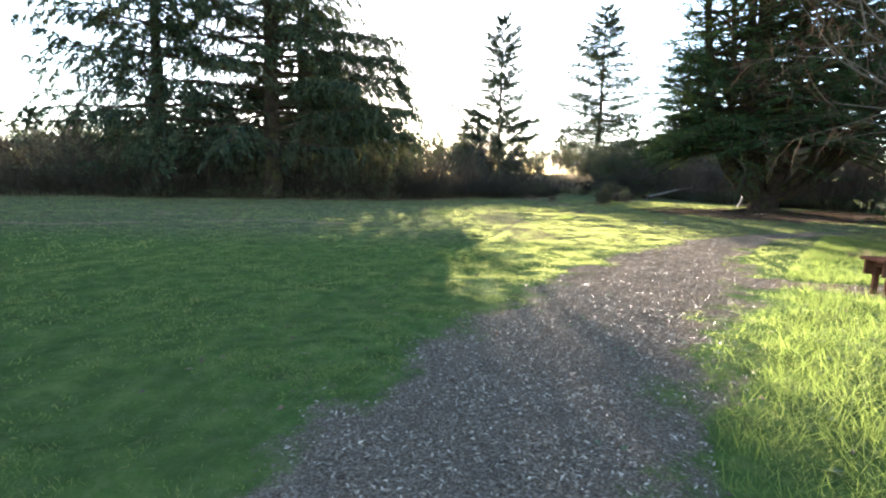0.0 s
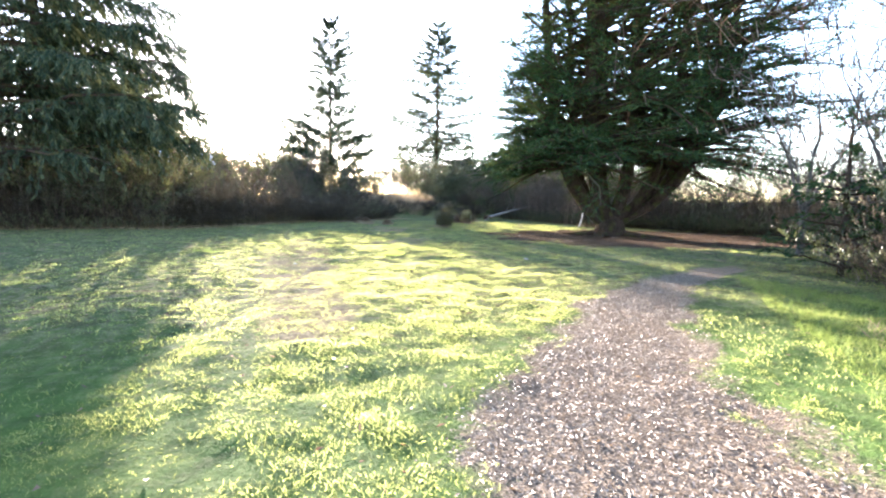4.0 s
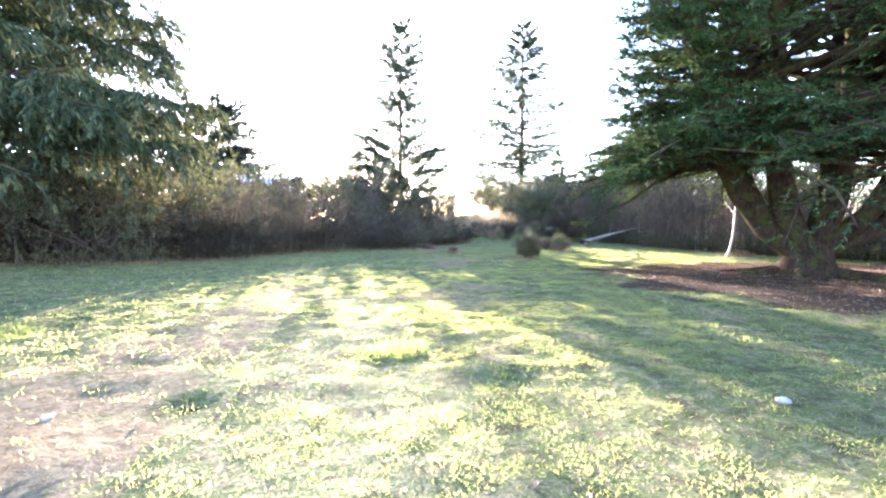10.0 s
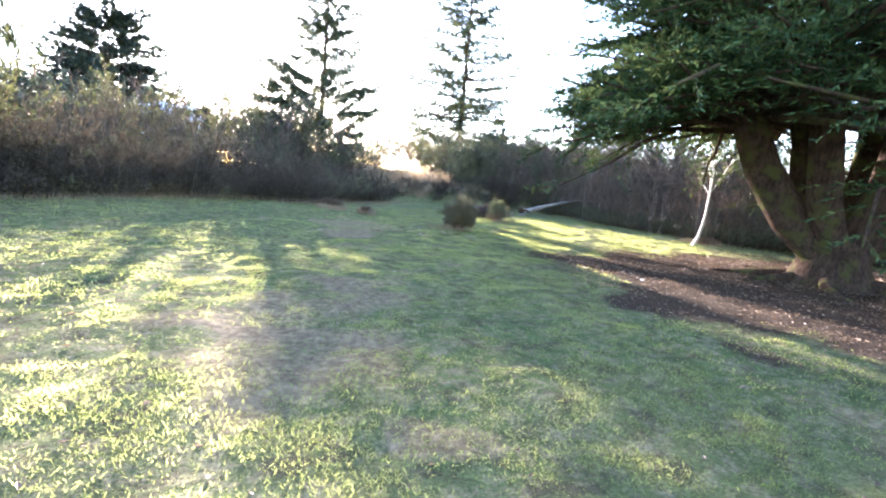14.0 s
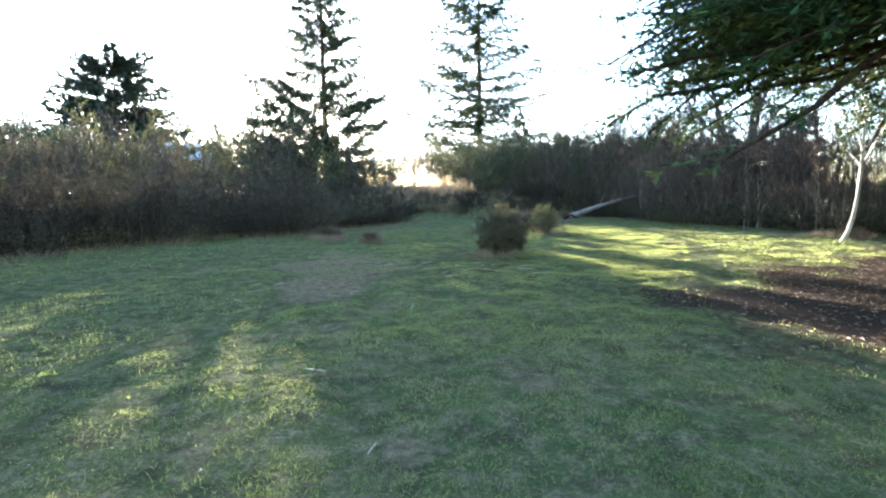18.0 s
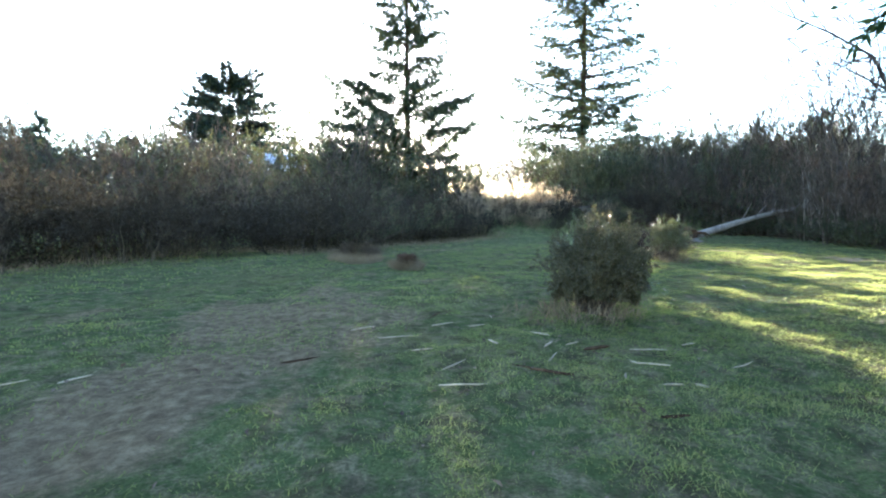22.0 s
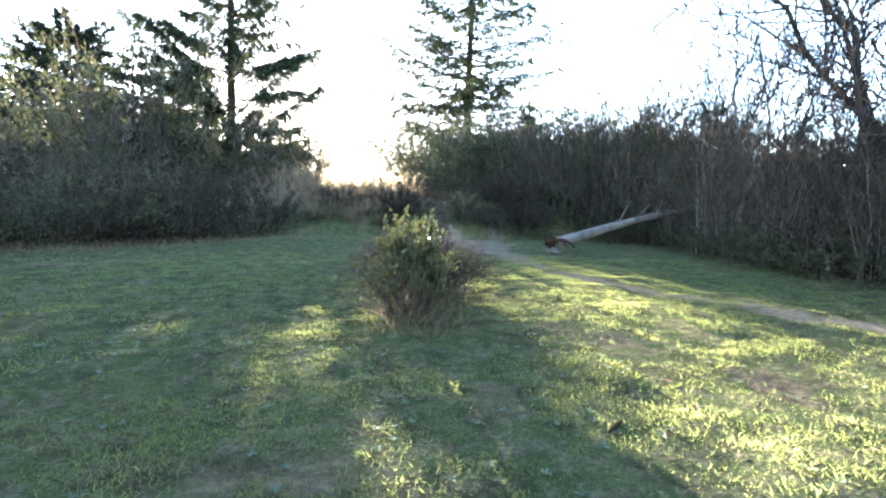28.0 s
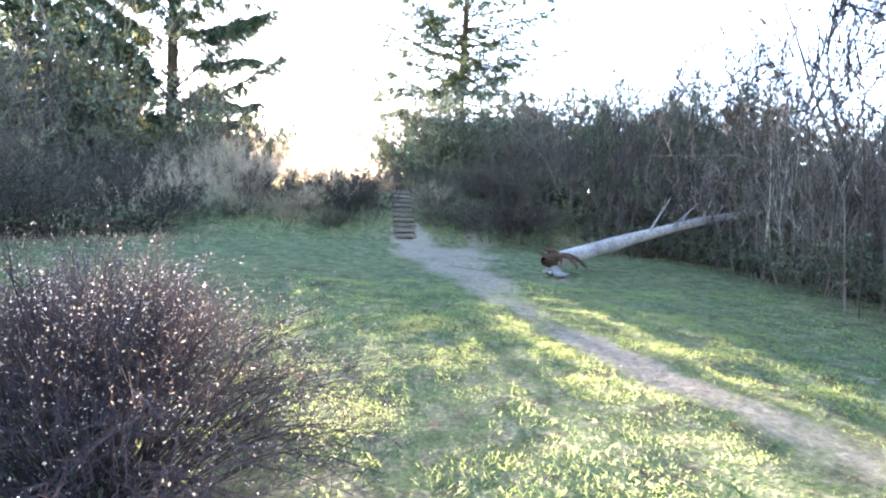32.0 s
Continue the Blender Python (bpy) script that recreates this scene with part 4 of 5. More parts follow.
def row(kinds, line, gap, depth, lo, hi, rows=2):
    """Shrubs along a line of places, several rows deep."""
    n = 0
    for (ax, ay), (bx, by) in zip(line, line[1:]):
        far = math.hypot(bx - ax, by - ay)
        nx, ny = -(by - ay) / far, (bx - ax) / far
        for j in range(rows):
            t = rng.uniform(0, gap)
            while t < far:
                d = j * depth + rng.uniform(-0.4, 0.5)
                s = rng.uniform(lo, hi) * (1 + 0.14 * j)
                again(kinds[n % len(kinds)], ax + (bx - ax) * t / far + nx * d, ay + (by - ay) * t / far + ny * d, rng.uniform(0, 360), s, s * rng.uniform(0.85, 1.2))
                n += 1
                t += gap * rng.uniform(0.75, 1.25)


LEFT_EDGE = [(-34, 30.5), (-24, 32.5), (-14, 35.0), (-8.0, 36.5), (-4.2, 36.5), (-1.8, 40.0), (0.4, 44.6), (2.6, 49.4), (5.6, 48.0), (8.0, 51.5), (10.4, 54.0), (13.2, 58.5)]
row(broom, LEFT_EDGE[:6], 2.5, 2.0, 0.5, 1.2, 2)
for x, y, s, tall in ((-0.6, 42.4, 0.9, 0.85), (0.9, 46.6, 1.25, 1.15), (2.6, 46.0, 1.0, 0.9), (-1.2, 45.2, 1.1, 1.2), (6.4, 48.8, 1.0, 1.0), (4.6, 49.4, 0.85, 0.8), (10.6, 54.6, 0.85, 0.95), (12.4, 57.8, 0.7, 0.85), (-3.0, 44.2, 1.2, 1.3), (3.2, 53.4, 0.8, 0.9), (5.4, 53.0, 0.95, 1.1)):
    again(broom[int(7 * y) % 3], x, y, 71 * x, s, tall)
for x, y, s in ((7.4, 50.8, 0.75), (8.2, 52.2, 0.8), (-2.6, 47.6, 1.1), (9.6, 56.2, 0.9)):
    again(green[0], x, y, 53 * x, s)
for x, y, s in ((9.6, 53.2, 0.62), (11.4, 55.6, 0.7), (8.8, 55.0, 0.8)):
    again(brush, x, y, 37 * x, s)
row([low], [(x + 0.5, y - 0.9) for x, y in LEFT_EDGE[1:5]], 1.7, 0.8, 0.6, 1.1, 1)
row([brush, green[0]], [(-34, 33), (-24, 35), (-14, 37.5), (-6.0, 38)], 2.6, 2.2, 1.2, 1.55, 2)
row([green[0], brush], [(-34, 40), (-22, 42), (-12, 44), (-7, 47)], 3.0, 3.4, 0.9, 1.3, 2)
row(bare, [(-6, 48), (-2, 53), (2, 57), (6, 61), (10, 64)], 2.6, 2.6, 0.6, 1.05, 2)
row([green[0], deep], [(-8, 54), (-3, 58.5), (2, 63), (7, 66)], 3.2, 3.0, 0.8, 1.3, 2)
row([deep], [(-60, 58), (-40, 62), (-24, 66), (-14, 68)], 4.0, 5.0, 1.7, 2.5, 2)
row([deep], [(-14, 68), (-2.6, 70)], 2.8, 4.0, 1.7, 2.3, 2)
# Thicket leaves take the same haze-tinted colour as the far conifers.
far_brush = plant_shrub("far_thicket", "dense dark evergreen thicket of the far wood", -60.0, 116.0, shrub(65, 3.0, 3.2, 26, 6, 4, 0.09, 11), M_FARHAZE, "thickets of the far wood")
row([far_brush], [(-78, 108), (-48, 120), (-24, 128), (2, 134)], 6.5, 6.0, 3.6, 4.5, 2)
row([far_brush], [(24, 128), (50, 112), (70, 92)], 8.0, 6.0, 2.4, 3.2, 2)
row([bare[0], broom[1]], [(12.6, 59.6), (18.0, 61.8)], 1.4, 1.5, 0.22, 0.36, 2)
row([broom[0], green[0]], [(20.3, 64.2), (22.0, 66.5)], 1.6, 1.5, 0.4, 0.5, 2)
for x, y, s in ((18.2, 60.6, 0.52), (17.8, 61.8, 0.5), (20.8, 60.5, 0.36), (21.0, 61.5, 0.4), (23.3, 60.0, 0.5), (23.6, 61.6, 0.55), (17.2, 60.2, 0.3)):
    again(broom[int(10 * x) % 3], x, y, 77 * x, s)
row([dry, broom[0], dry], [(8, 63.0), (12, 64.5), (19.0, 65.0)], 1.5, 1.3, 0.4, 0.6, 2)
row([dry, bare[0], dry], [(8.5, 62.6), (14.5, 64.0)], 1.3, 1.3, 0.32, 0.5, 2)
row([broom[1], brush], [(6.5, 68.0), (12.6, 68.4)], 1.5, 1.6, 0.7, 1.05, 2)
row([bare[0], bare[1]], [(14.5, 64.0), (19.0, 64.4)], 1.0, 0.8, 0.16, 0.26, 2)
row([deep], [(0.9, 71.6), (5.2, 71.4)], 1.3, 1.3, 2.3, 2.7, 2)
row([deep], [(5.6, 71.2), (10.0, 71.4)], 1.2, 1.3, 1.15, 1.45, 2)
row([deep], [(10.8, 71.4), (12.9, 71.2)], 1.1, 1.3, 1.1, 1.35, 2)
for x, y, s in ((-9.6, 37.0, 1.7), (-7.4, 37.6, 1.9), (-5.4, 38.0, 1.75), (-4.9, 39.4, 1.4), (-11.8, 37.2, 1.6), (-16.0, 37.6, 1.6)):
    again(deep, x, y, 61 * x, s)
for x, y in ((28.5, 57.5), (30.0, 58.6), (27.4, 60.6), (29.5, 61.6), (29.0, 55.2)):
    again(deep, x, y, 47 * x, 1.1, 1.55 if y > 56 else 1.1)
row([deep], [(20.8, 68.6), (25.5, 70.0)], 1.3, 1.5, 1.15, 1.55, 2)
row([deep], [(26.0, 69.6), (37.0, 66.0)], 1.6, 1.5, 1.5, 1.85, 2)
for i in range(44):
    x, y = rng.uniform(13.5, 26), rng.uniform(60.2, 63.2)
    if abs(x - 19.6) > 0.75 and not 21.2 < x < 23.4:
        again((dry if x < 19 else broom[0], bare[1], broom[1])[i % 3], x, y, rng.uniform(0, 360), rng.uniform(0.26, 0.5))
for i in range(9):
    again(bare[i % 2], rng.uniform(18.8, 24), rng.uniform(78, 85), rng.uniform(0, 360), rng.uniform(1.1, 1.5))
for x, y, s in ((12.2, 61.4, 0.8), (13.2, 63.4, 1.0), (15.6, 62.0, 0.8), (15.2, 64.4, 1.0), (16.8, 63.6, 0.9), (11.4, 63.6, 1.0), (17.0, 66.0, 1.0), (13.0, 66.4, 1.2), (12.8, 60.0, 0.7), (14.4, 60.6, 0.75), (16.0, 60.8, 0.65), (17.4, 61.6, 0.7), (11.0, 60.8, 0.8), (14.2, 63.2, 1.0), (16.2, 65.2, 1.1), (18.2, 63.0, 0.7), (15.0, 67.4, 1.2), (20.7, 61.6, 0.5)):
    again(dry, x, y, 83 * x, s)
for x, y, s in ((-12.5, 55.0, 0.75), (-9.0, 58.5, 0.8), (-6.0, 57.0, 0.7), (-3.5, 61.0, 0.75), (-1.0, 60.0, 0.65), (1.0, 63.5, 0.7), (-15.5, 58.0, 0.8), (-5.0, 64.0, 0.85), (3.2, 66.0, 0.75), (-18.0, 62.0, 0.9), (-22.0, 60.0, 0.85), (-10.5, 63.5, 0.85)):
    again(kinds[int(9 * y) % 3], x, y, 59 * y, s)
row([low], [(20.4, 67.6), (26.5, 69.0)], 0.9, 0.8, 1.4, 1.9, 2)
row([dry], [(12.5, 65.6), (20.3, 66.8)], 1.0, 0.7, 0.35, 0.5, 2)
row([dry, low], [(11.5, 58.8), (14.5, 60.2), (17.6, 60.0)], 1.1, 0.9, 0.35, 0.6, 2)
row([low], [(20.6, 59.6), (21.4, 61.2), (21.9, 63.5)], 0.8, 0.7, 0.4, 0.6, 2)
row([low, broom[1]], [(23.2, 58.6), (24.0, 61.4), (24.2, 64.0)], 0.9, 0.9, 0.5, 0.7, 2)
row([deep], [(21.8, 77), (26, 79), (33, 80)], 2.6, 2.6, 1.4, 2.0, 2)
row([deep, green[1]], [(22.0, 68), (34, 69), (46, 64)], 2.4, 3.0, 1.1, 1.5, 2)
RIGHT_EDGE = [(24.6, 64.0), (26.8, 59.6), (28.4, 55.6), (26.8, 50.2), (26.9, 44.5), (27.2, 39.6), (29.5, 32), (30.5, 25), (26.5, 20.5), (19.5, 17.0), (15.4, 14.0), (12.4, 11.0), (10.6, 8.0), (10.0, 4.0)]
row(bare, RIGHT_EDGE[:9], 1.6, 1.7, 0.7, 1.4, 4)
row([low], [(x - 0.4, y) for x, y in RIGHT_EDGE[:9]], 1.3, 1.0, 0.7, 1.25, 2)
row([deep, bare[0]], [(31.5, 64), (33.5, 56), (35, 48), (36, 39), (37.5, 31), (37, 23), (28, 16)], 2.6, 3.2, 0.75, 1.1, 2)
row([green[0], brush], [(x + 0.9, y - 0.4) for x, y in RIGHT_EDGE[8:]], 1.7, 1.8, 0.45, 0.7, 2)
row([deep], [(21.5, 15.5), (17.0, 12.6), (13.8, 9.2), (12.4, 5.0)], 1.7, 1.8, 0.6, 0.95, 2)
row(bare, [(29, 18), (21, 13.5), (16, 9.5), (13.5, 5)], 2.0, 2.2, 0.9, 1.2, 3)
for x, y, s in ((29.0, 55.0, 1.05), (27.9, 51.0, 0.7), (27.0, 47.6, 0.8), (26.3, 44.2, 0.75), (27.2, 41.2, 0.8), (28.6, 53.6, 0.8)):
    again(pale, x, y, rng.uniform(0, 360), s)


# ---------------------------------------------------------------- the two bushes in the grass
def round_bush():
    """Dense rounded evergreen bush."""
    x, y = 12.4, 37.35
    rng = np.random.default_rng(61)
    ob = thing("round_bush", x, y, float(height(x, y)), "dense rounded dark evergreen bush with small leaves", "bush")
    n = 130
    a, e = rng.random(n) * 2 * np.pi, np.arccos(rng.uniform(-0.4, 1, n))
    tip = np.stack([np.cos(a) * np.sin(e) * 0.76, np.sin(a) * np.sin(e) * 0.76, 0.56 + 0.72 * np.cos(e)], -1) * np.where(rng.random((n, 1)) < 0.2, rng.uniform(1.0, 1.22, (n, 1)), rng.uniform(0.7, 1.04, (n, 1)))
    q = np.linspace(0, 1, 5)[None, :, None]
    foot = np.stack([np.cos(a) * 0.16, np.sin(a) * 0.16, np.full(n, -0.05)], -1)
    p = foot[:, None] * (1 - q) + tip[:, None] * q
    p[..., 2] += 0.18 * np.sin(q[..., 0] * np.pi)
    stems = Geo().tubes(p, taper(n, 5, 0.012, 0.3), 4)
    b = spread_stems(rng, p, 12, 0.3, 0.7, 0.2, 4, 0.35)
    stems.tubes(b, taper(len(b), 4, 0.004, 0.4), 2)
    c = spread_stems(rng, b, 4, 0.5, 0.6, 0.2, 3, 0.2)
    stems.tubes(c, taper(len(c), 3, 0.0025, 0.5), 2)
    part("branchwork", stems, M_TWIG, ob)
    f = Geo()
    for src, m in ((c, 5), (b, 6)):
        at, t = interp(src, rng.random((len(src), m)))
        at, t = at.reshape(-1, 3), t.reshape(-1, 3)
        f.leaves(at, unit(t * 0.6 + rng.normal(0, 0.6, at.shape) + UP * 0.2), rng.normal(0, 1, at.shape), rng.uniform(0.03, 0.055, len(at)), rng.uniform(0.014, 0.024, len(at)), rng.random(len(at)), 0.2)
    part("foliage", f, M_OLIVE, ob)
    ob.scale = (0.84, 0.84, 0.97)


def dome(rng, n, wide, rise, top, foot=0.3, k=6, low=0.0):
    """Stems from a small foot out to the points of a dome."""
    a, e = rng.random(n) * 2 * np.pi, np.arccos(rng.uniform(low, 1, n))
    tip = np.stack([np.cos(a) * np.sin(e) * wide, np.sin(a) * np.sin(e) * wide, rise + top * np.cos(e)], -1) * rng.uniform(0.7, 1.1, (n, 1))
    q = np.linspace(0, 1, k)[None, :, None]
    base = np.stack([np.cos(a), np.sin(a), np.full(n, -0.3)], -1) * rng.uniform(0.05, foot, (n, 1))
    p = base[:, None] * (1 - q) + tip[:, None] * q
    p[..., 2] += 0.15 * np.sin(q[..., 0] * np.pi)
    return p + np.cumsum(rng.normal(0, 0.02, p.shape) * q, 1)


def leafy_bush():
    """Loose bush: glossy leaves above, bare dry stems below."""
    x, y = 16.68, 44.5
    rng = np.random.default_rng(62)
    ob = thing("leafy_bush", x, y, float(height(x, y)), "loose bush of glossy olive-green leaves and bare brown stems", "bush")
    p = dome(rng, 110, 0.74, 0.15, 0.9)
    g = Geo().tubes(p, taper(110, 6, 0.006, 0.4), 3, 0.6 * rng.random(110))
    b = spread_stems(rng, p, 8, 0.28, 0.6, 0.35, 4, 0.3, 0.12)
    g.tubes(b, taper(len(b), 4, 0.003, 0.5), 2, 0.6 * rng.random(len(b)))
    c = spread_stems(rng, b, 3, 0.5, 0.6, 0.3, 3, 0.2, 0.12)
    g.tubes(c, taper(len(c), 3, 0.002, 0.6), 2, 0.6 * rng.random(len(c)))
    tagged(part("branchwork", g, M_DARKTWIG, ob), kind="stuff")
    f = Geo()
    at, t = interp(np.concatenate([c, b[:, ::1][:, 1:]]), rng.uniform(0.2, 1, (len(b) + len(c), 3)))
    at, t = at.reshape(-1, 3), t.reshape(-1, 3)
    keep = at[:, 2] > rng.uniform(0.1, 0.95, len(at))
    at, t = at[keep], t[keep]
    size = rng.uniform(0.03, 0.065, len(at))
    f.leaves(at, unit(t * 0.6 + rng.normal(0, 0.55, at.shape) + UP * 0.35), rng.normal(0, 1, at.shape), size, size * rng.uniform(0.5, 0.68, len(at)), rng.random(len(at)), 0.2)
    part("foliage", f, M_SALAL, ob)
    skirt, _ = thicket(66, 0.6, 1.25, 110, 6, 4, 0.003, 0.0018, 0.5, 0.4, 0.8, 0.08)
    tagged(part("undergrowth", skirt, M_DARKTWIG, ob), kind="stuff")
    tagged(part("dry_growth", skirt.twigs, M_STRAW, ob), kind="stuff")
    ob.scale = (0.82, 0.82, 1.0)
    return ob


def dry_bush():
    """Domed tangle of fine dry twigs with fluffy seed heads at the tips."""
    x, y = 17.1, 46.0
    rng = np.random.default_rng(63)
    ob = thing("dry_bush", x, y, float(height(x, y)), "bush of fine dark dry twigs with pale seed heads", "bush")
    n = 250
    p = dome(rng, n, 1.15, 0.12, 0.85)
    stems = Geo().tubes(p, taper(n, 6, 0.0045, 0.3), 3, 0.4 * rng.random(n))
    b = spread_stems(rng, p, 11, 0.3, 0.75, 0.2, 4, 0.25, 0.16)
    stems.tubes(b, taper(len(b), 4, 0.0022, 0.5), 2, 0.5 * rng.random(len(b)))
    c = spread_stems(rng, b, 7, 0.45, 0.7, 0.15, 4, 0.2, 0.16)
    stems.tubes(c, taper(len(c), 4, 0.0015, 0.6), 2, 0.5 * rng.random(len(c)))
    tagged(part("branchwork", stems, M_DARKTWIG, ob), kind="stuff")
    f = Geo()
    at, t = interp(c, rng.uniform(0.6, 1, (len(c), 1)))
    at, t = at[:, 0], t[:, 0]
    keep = (rng.random(len(at)) < np.clip(at[:, 2] * 0.9 - 0.25, 0.03, 0.55))
    at, t = at[keep], t[keep]
    f.kites(at, t + rng.normal(0, 0.5, at.shape), rng.normal(0, 1, at.shape), rng.uniform(0.007, 0.015, len(at)), rng.uniform(0.004, 0.008, len(at)), rng.random(len(at)))
    part("seed_fluff", f, M_PALETWIG, ob, "pale fluffy seed heads")
    return ob


round_bush()
leafy_bush()
again(dry_bush(), 16.7, 47.0, 130, 0.85)


# ---------------------------------------------------------------- grass, chips and litter
def scatter(rng, n, x0, x1, y0, y1):
    return rng.uniform(x0, x1, n), rng.uniform(y0, y1, n)


WALKED = [(0.0, -3, 4), (2.0, 4, 4), (4.4, 11, 4), (6.0, 17, 4), (7.6, 23, 4), (9.2, 30, 4), (12.0, 34, 4), (15.8, 39, 4), (18.4, 45, 4), (20.4, 51, 4)]


def blades(rng, x, y, length, width, lean=0.55, geo=None, shift=0.0):
    z = height(x, y) - 0.004
    c = np.stack([x, y, z], -1)
    d = unit(rng.normal(0, lean, c.shape) * [1, 1, 0.3] + UP)
    a = rng.random(len(x)) * 2 * np.pi
    side = np.stack([np.cos(a), np.sin(a), 0 * a], -1)
    tone = np.clip(0.08 - 0.3 * smooth_step((14 - y) / 6) + 0.45 * wave(x, y, 0.9, 21) + 0.5 * wave(x, y, 0.35, 22) + shift + rng.normal(0, 0.18, len(x)), 0, 1)
    (geo or Geo()).kites(c, d, side, length, width, tone, 0.2)


def lawn():
    rng = np.random.default_rng(71)
    g = Geo()
    # Near the way walked: dense short blades in tufts; further off fewer and larger ones.
    line = np.array(WALKED)
    for n, near, far, ln, wd in ((1000000, 0.0, 3.2, 0.04, 0.005), (560000, 3.2, 9.0, 0.044, 0.011), (360000, 9.0, 60.0, 0.058, 0.03)):
        x, y = scatter(rng, n, -28 if far > 10 else -far, 30 if far > 10 else far, -1, 61 if far > 10 else 52)
        if far < 10:
            x = x + np.interp(y, line[:, 1], line[:, 0])
        d = np.full(len(x), 1e9)
        for (ax, ay, _), (bx, by, _) in zip(WALKED, WALKED[1:]):
            t = np.clip(((x - ax) * (bx - ax) + (y - ay) * (by - ay)) / ((bx - ax) ** 2 + (by - ay) ** 2), 0, 1)
            d = np.minimum(d, np.hypot(x - ax - t * (bx - ax), y - ay - t * (by - ay)))
        chip, earth, needle, trail = masks(x, y)
        tuft = np.clip(0.38 + 3.0 * (0.5 * wave(x, y, 0.3, 31) + 0.3 * wave(x, y, 0.9, 32) + 0.2 * wave(x, y, 2.6, 34) - 0.48), 0.06, 1)
        gone = np.maximum(np.maximum(chip * 1.5, needle * 1.3), np.maximum(earth * 0.75, trail * 1.25))
        keep = (d >= near) & (d < far) & (rng.random(len(x)) < tuft) & (rng.random(len(x)) > gone)
        x, y = x[keep], y[keep]
        high = (0.5 + 0.9 * wave(x, y, 0.5, 33)) * rng.uniform(0.5, 1.3, len(x))
        blades(rng, x, y, ln * high, wd * rng.uniform(0.6, 1.2, len(x)), 1.15, g)
    # Dark tussocks standing a little higher than the rest.
    cx, cy = scatter(rng, 6500, -4, 25, 6, 50)
    hold = masks(cx, cy)
    free = (hold[0] < 0.2) & (hold[2] < 0.3) & (hold[3] < 0.2) & (rng.random(len(cx)) < 0.3 + 0.7 * wave(cx, cy, 3.0, 35))
    cx, cy = np.repeat(cx[free], 20), np.repeat(cy[free], 20)
    r = np.repeat(rng.uniform(0.04, 0.14, len(cx) // 20), 20)
    x, y = cx + rng.normal(0, 1, len(cx)) * r, cy + rng.normal(0, 0.6, len(cx)) * r
    blades(rng, x, y, rng.uniform(0.03, 0.075, len(x)), rng.uniform(0.004, 0.007, len(x)), 0.8, g, -0.22)
    ob = part("grass", g, M_GRASS)
    tagged(ob, "short tufted meadow grass, mossy and uneven", "grass", kind="stuff")


def verge():
    """Longer grass beside the path, round the bushes and along the brush."""
    rng = np.random.default_rng(72)
    g = Geo()
    x, y = scatter(rng, 190000, 0.8, 12, -1, 14)
    chip = masks(x, y)[0]
    keep = (x - 0.85 * y > 0.4) & (x - 0.8 * y < 7.5) & (rng.random(len(x)) > chip * 2.2) & (rng.random(len(x)) < 0.35 + 0.6 * wave(x, y, 0.4, 41))
    xs, ys = [x[keep]], [y[keep]]
    for cx, cy, r, n in ((13.0, 37.6, 0.55, 420), (16.7, 44.6, 0.7, 220), (0.28, 7.9, 0.45, 320), (5.46, 20.37, 0.32, 420), (5.1, 20.2, 0.2, 160), (-0.2, 21.8, 0.4, 420)):
        a, d = rng.random(n) * 2 * np.pi, r * np.sqrt(rng.random(n))
        xs.append(cx + np.cos(a) * d)
        ys.append(cy + np.sin(a) * d)
    x, y = np.concatenate(xs), np.concatenate(ys)
    blades(rng, x, y, rng.uniform(0.06, 0.2, len(x)) * (0.5 + 0.9 * wave(x, y, 0.6, 42)), rng.uniform(0.003, 0.006, len(x)), 0.75, g, -0.08)
    x, y = scatter(rng, 26000, 1.0, 8, -1.5, 6)
    keep = (x - 0.85 * y > 0.9) & (rng.random(len(x)) > masks(x, y)[0] * 2.4) & (rng.random(len(x)) < wave(x, y, 0.45, 43))
    x, y = x[keep], y[keep]
    blades(rng, x, y, rng.uniform(0.16, 0.3, len(x)), rng.uniform(0.004, 0.007, len(x)), 1.0, g, -0.2)
    tagged(part("verge_grass", g, M_TALL), "longer bright green grass beside the path", "grass", kind="stuff")
    g = Geo()
    n = 9000
    t = rng.random(n) * (len(LEFT_EDGE) - 1)
    i = t.astype(int)
    f = t - i
    line = np.array(LEFT_EDGE)
    x = line[i, 0] * (1 - f) + line[i + 1, 0] * f + rng.normal(0.5, 0.7, n)
    y = line[i, 1] * (1 - f) + line[i + 1, 1] * f - rng.uniform(0.0, 1.5, n)
    right = np.array(RIGHT_EDGE[:9])
    t = rng.random(n) * (len(right) - 1)
    i = t.astype(int)
    f = t - i
    i, f = i[:700], f[:700]
    x2 = right[i, 0] * (1 - f) + right[i + 1, 0] * f - rng.uniform(0.1, 1.0, 700)
    y2 = right[i, 1] * (1 - f) + right[i + 1, 1] * f + rng.normal(0, 0.5, 700)
    xs, ys = [x, x2], [y, y2]
    for cx, cy, r, m in ((8.0, 44.7, 0.75, 2600), (9.55, 43.0, 0.4, 2000), (12.3, 37.2, 0.62, 420), (11.6, 37.1, 0.5, 130), (16.7, 44.1, 0.55, 260), (24.8, 38.9, 0.9, 1200), (9.8, 8.6, 0.9, 300)):
        a, d = rng.random(m) * 2 * np.pi, r * np.sqrt(rng.random(m))
        xs.append(cx + np.cos(a) * d)
        ys.append(cy + np.sin(a) * d)
    x, y = np.concatenate(xs), np.concatenate(ys)
    blades(rng, x, y, rng.uniform(0.1, 0.36, len(x)), rng.uniform(0.005, 0.012, len(x)), 0.6, g)
    tagged(part("dry_grass", g, M_STRAW), "dry straw-coloured grass along the brush", "grass", kind="stuff")


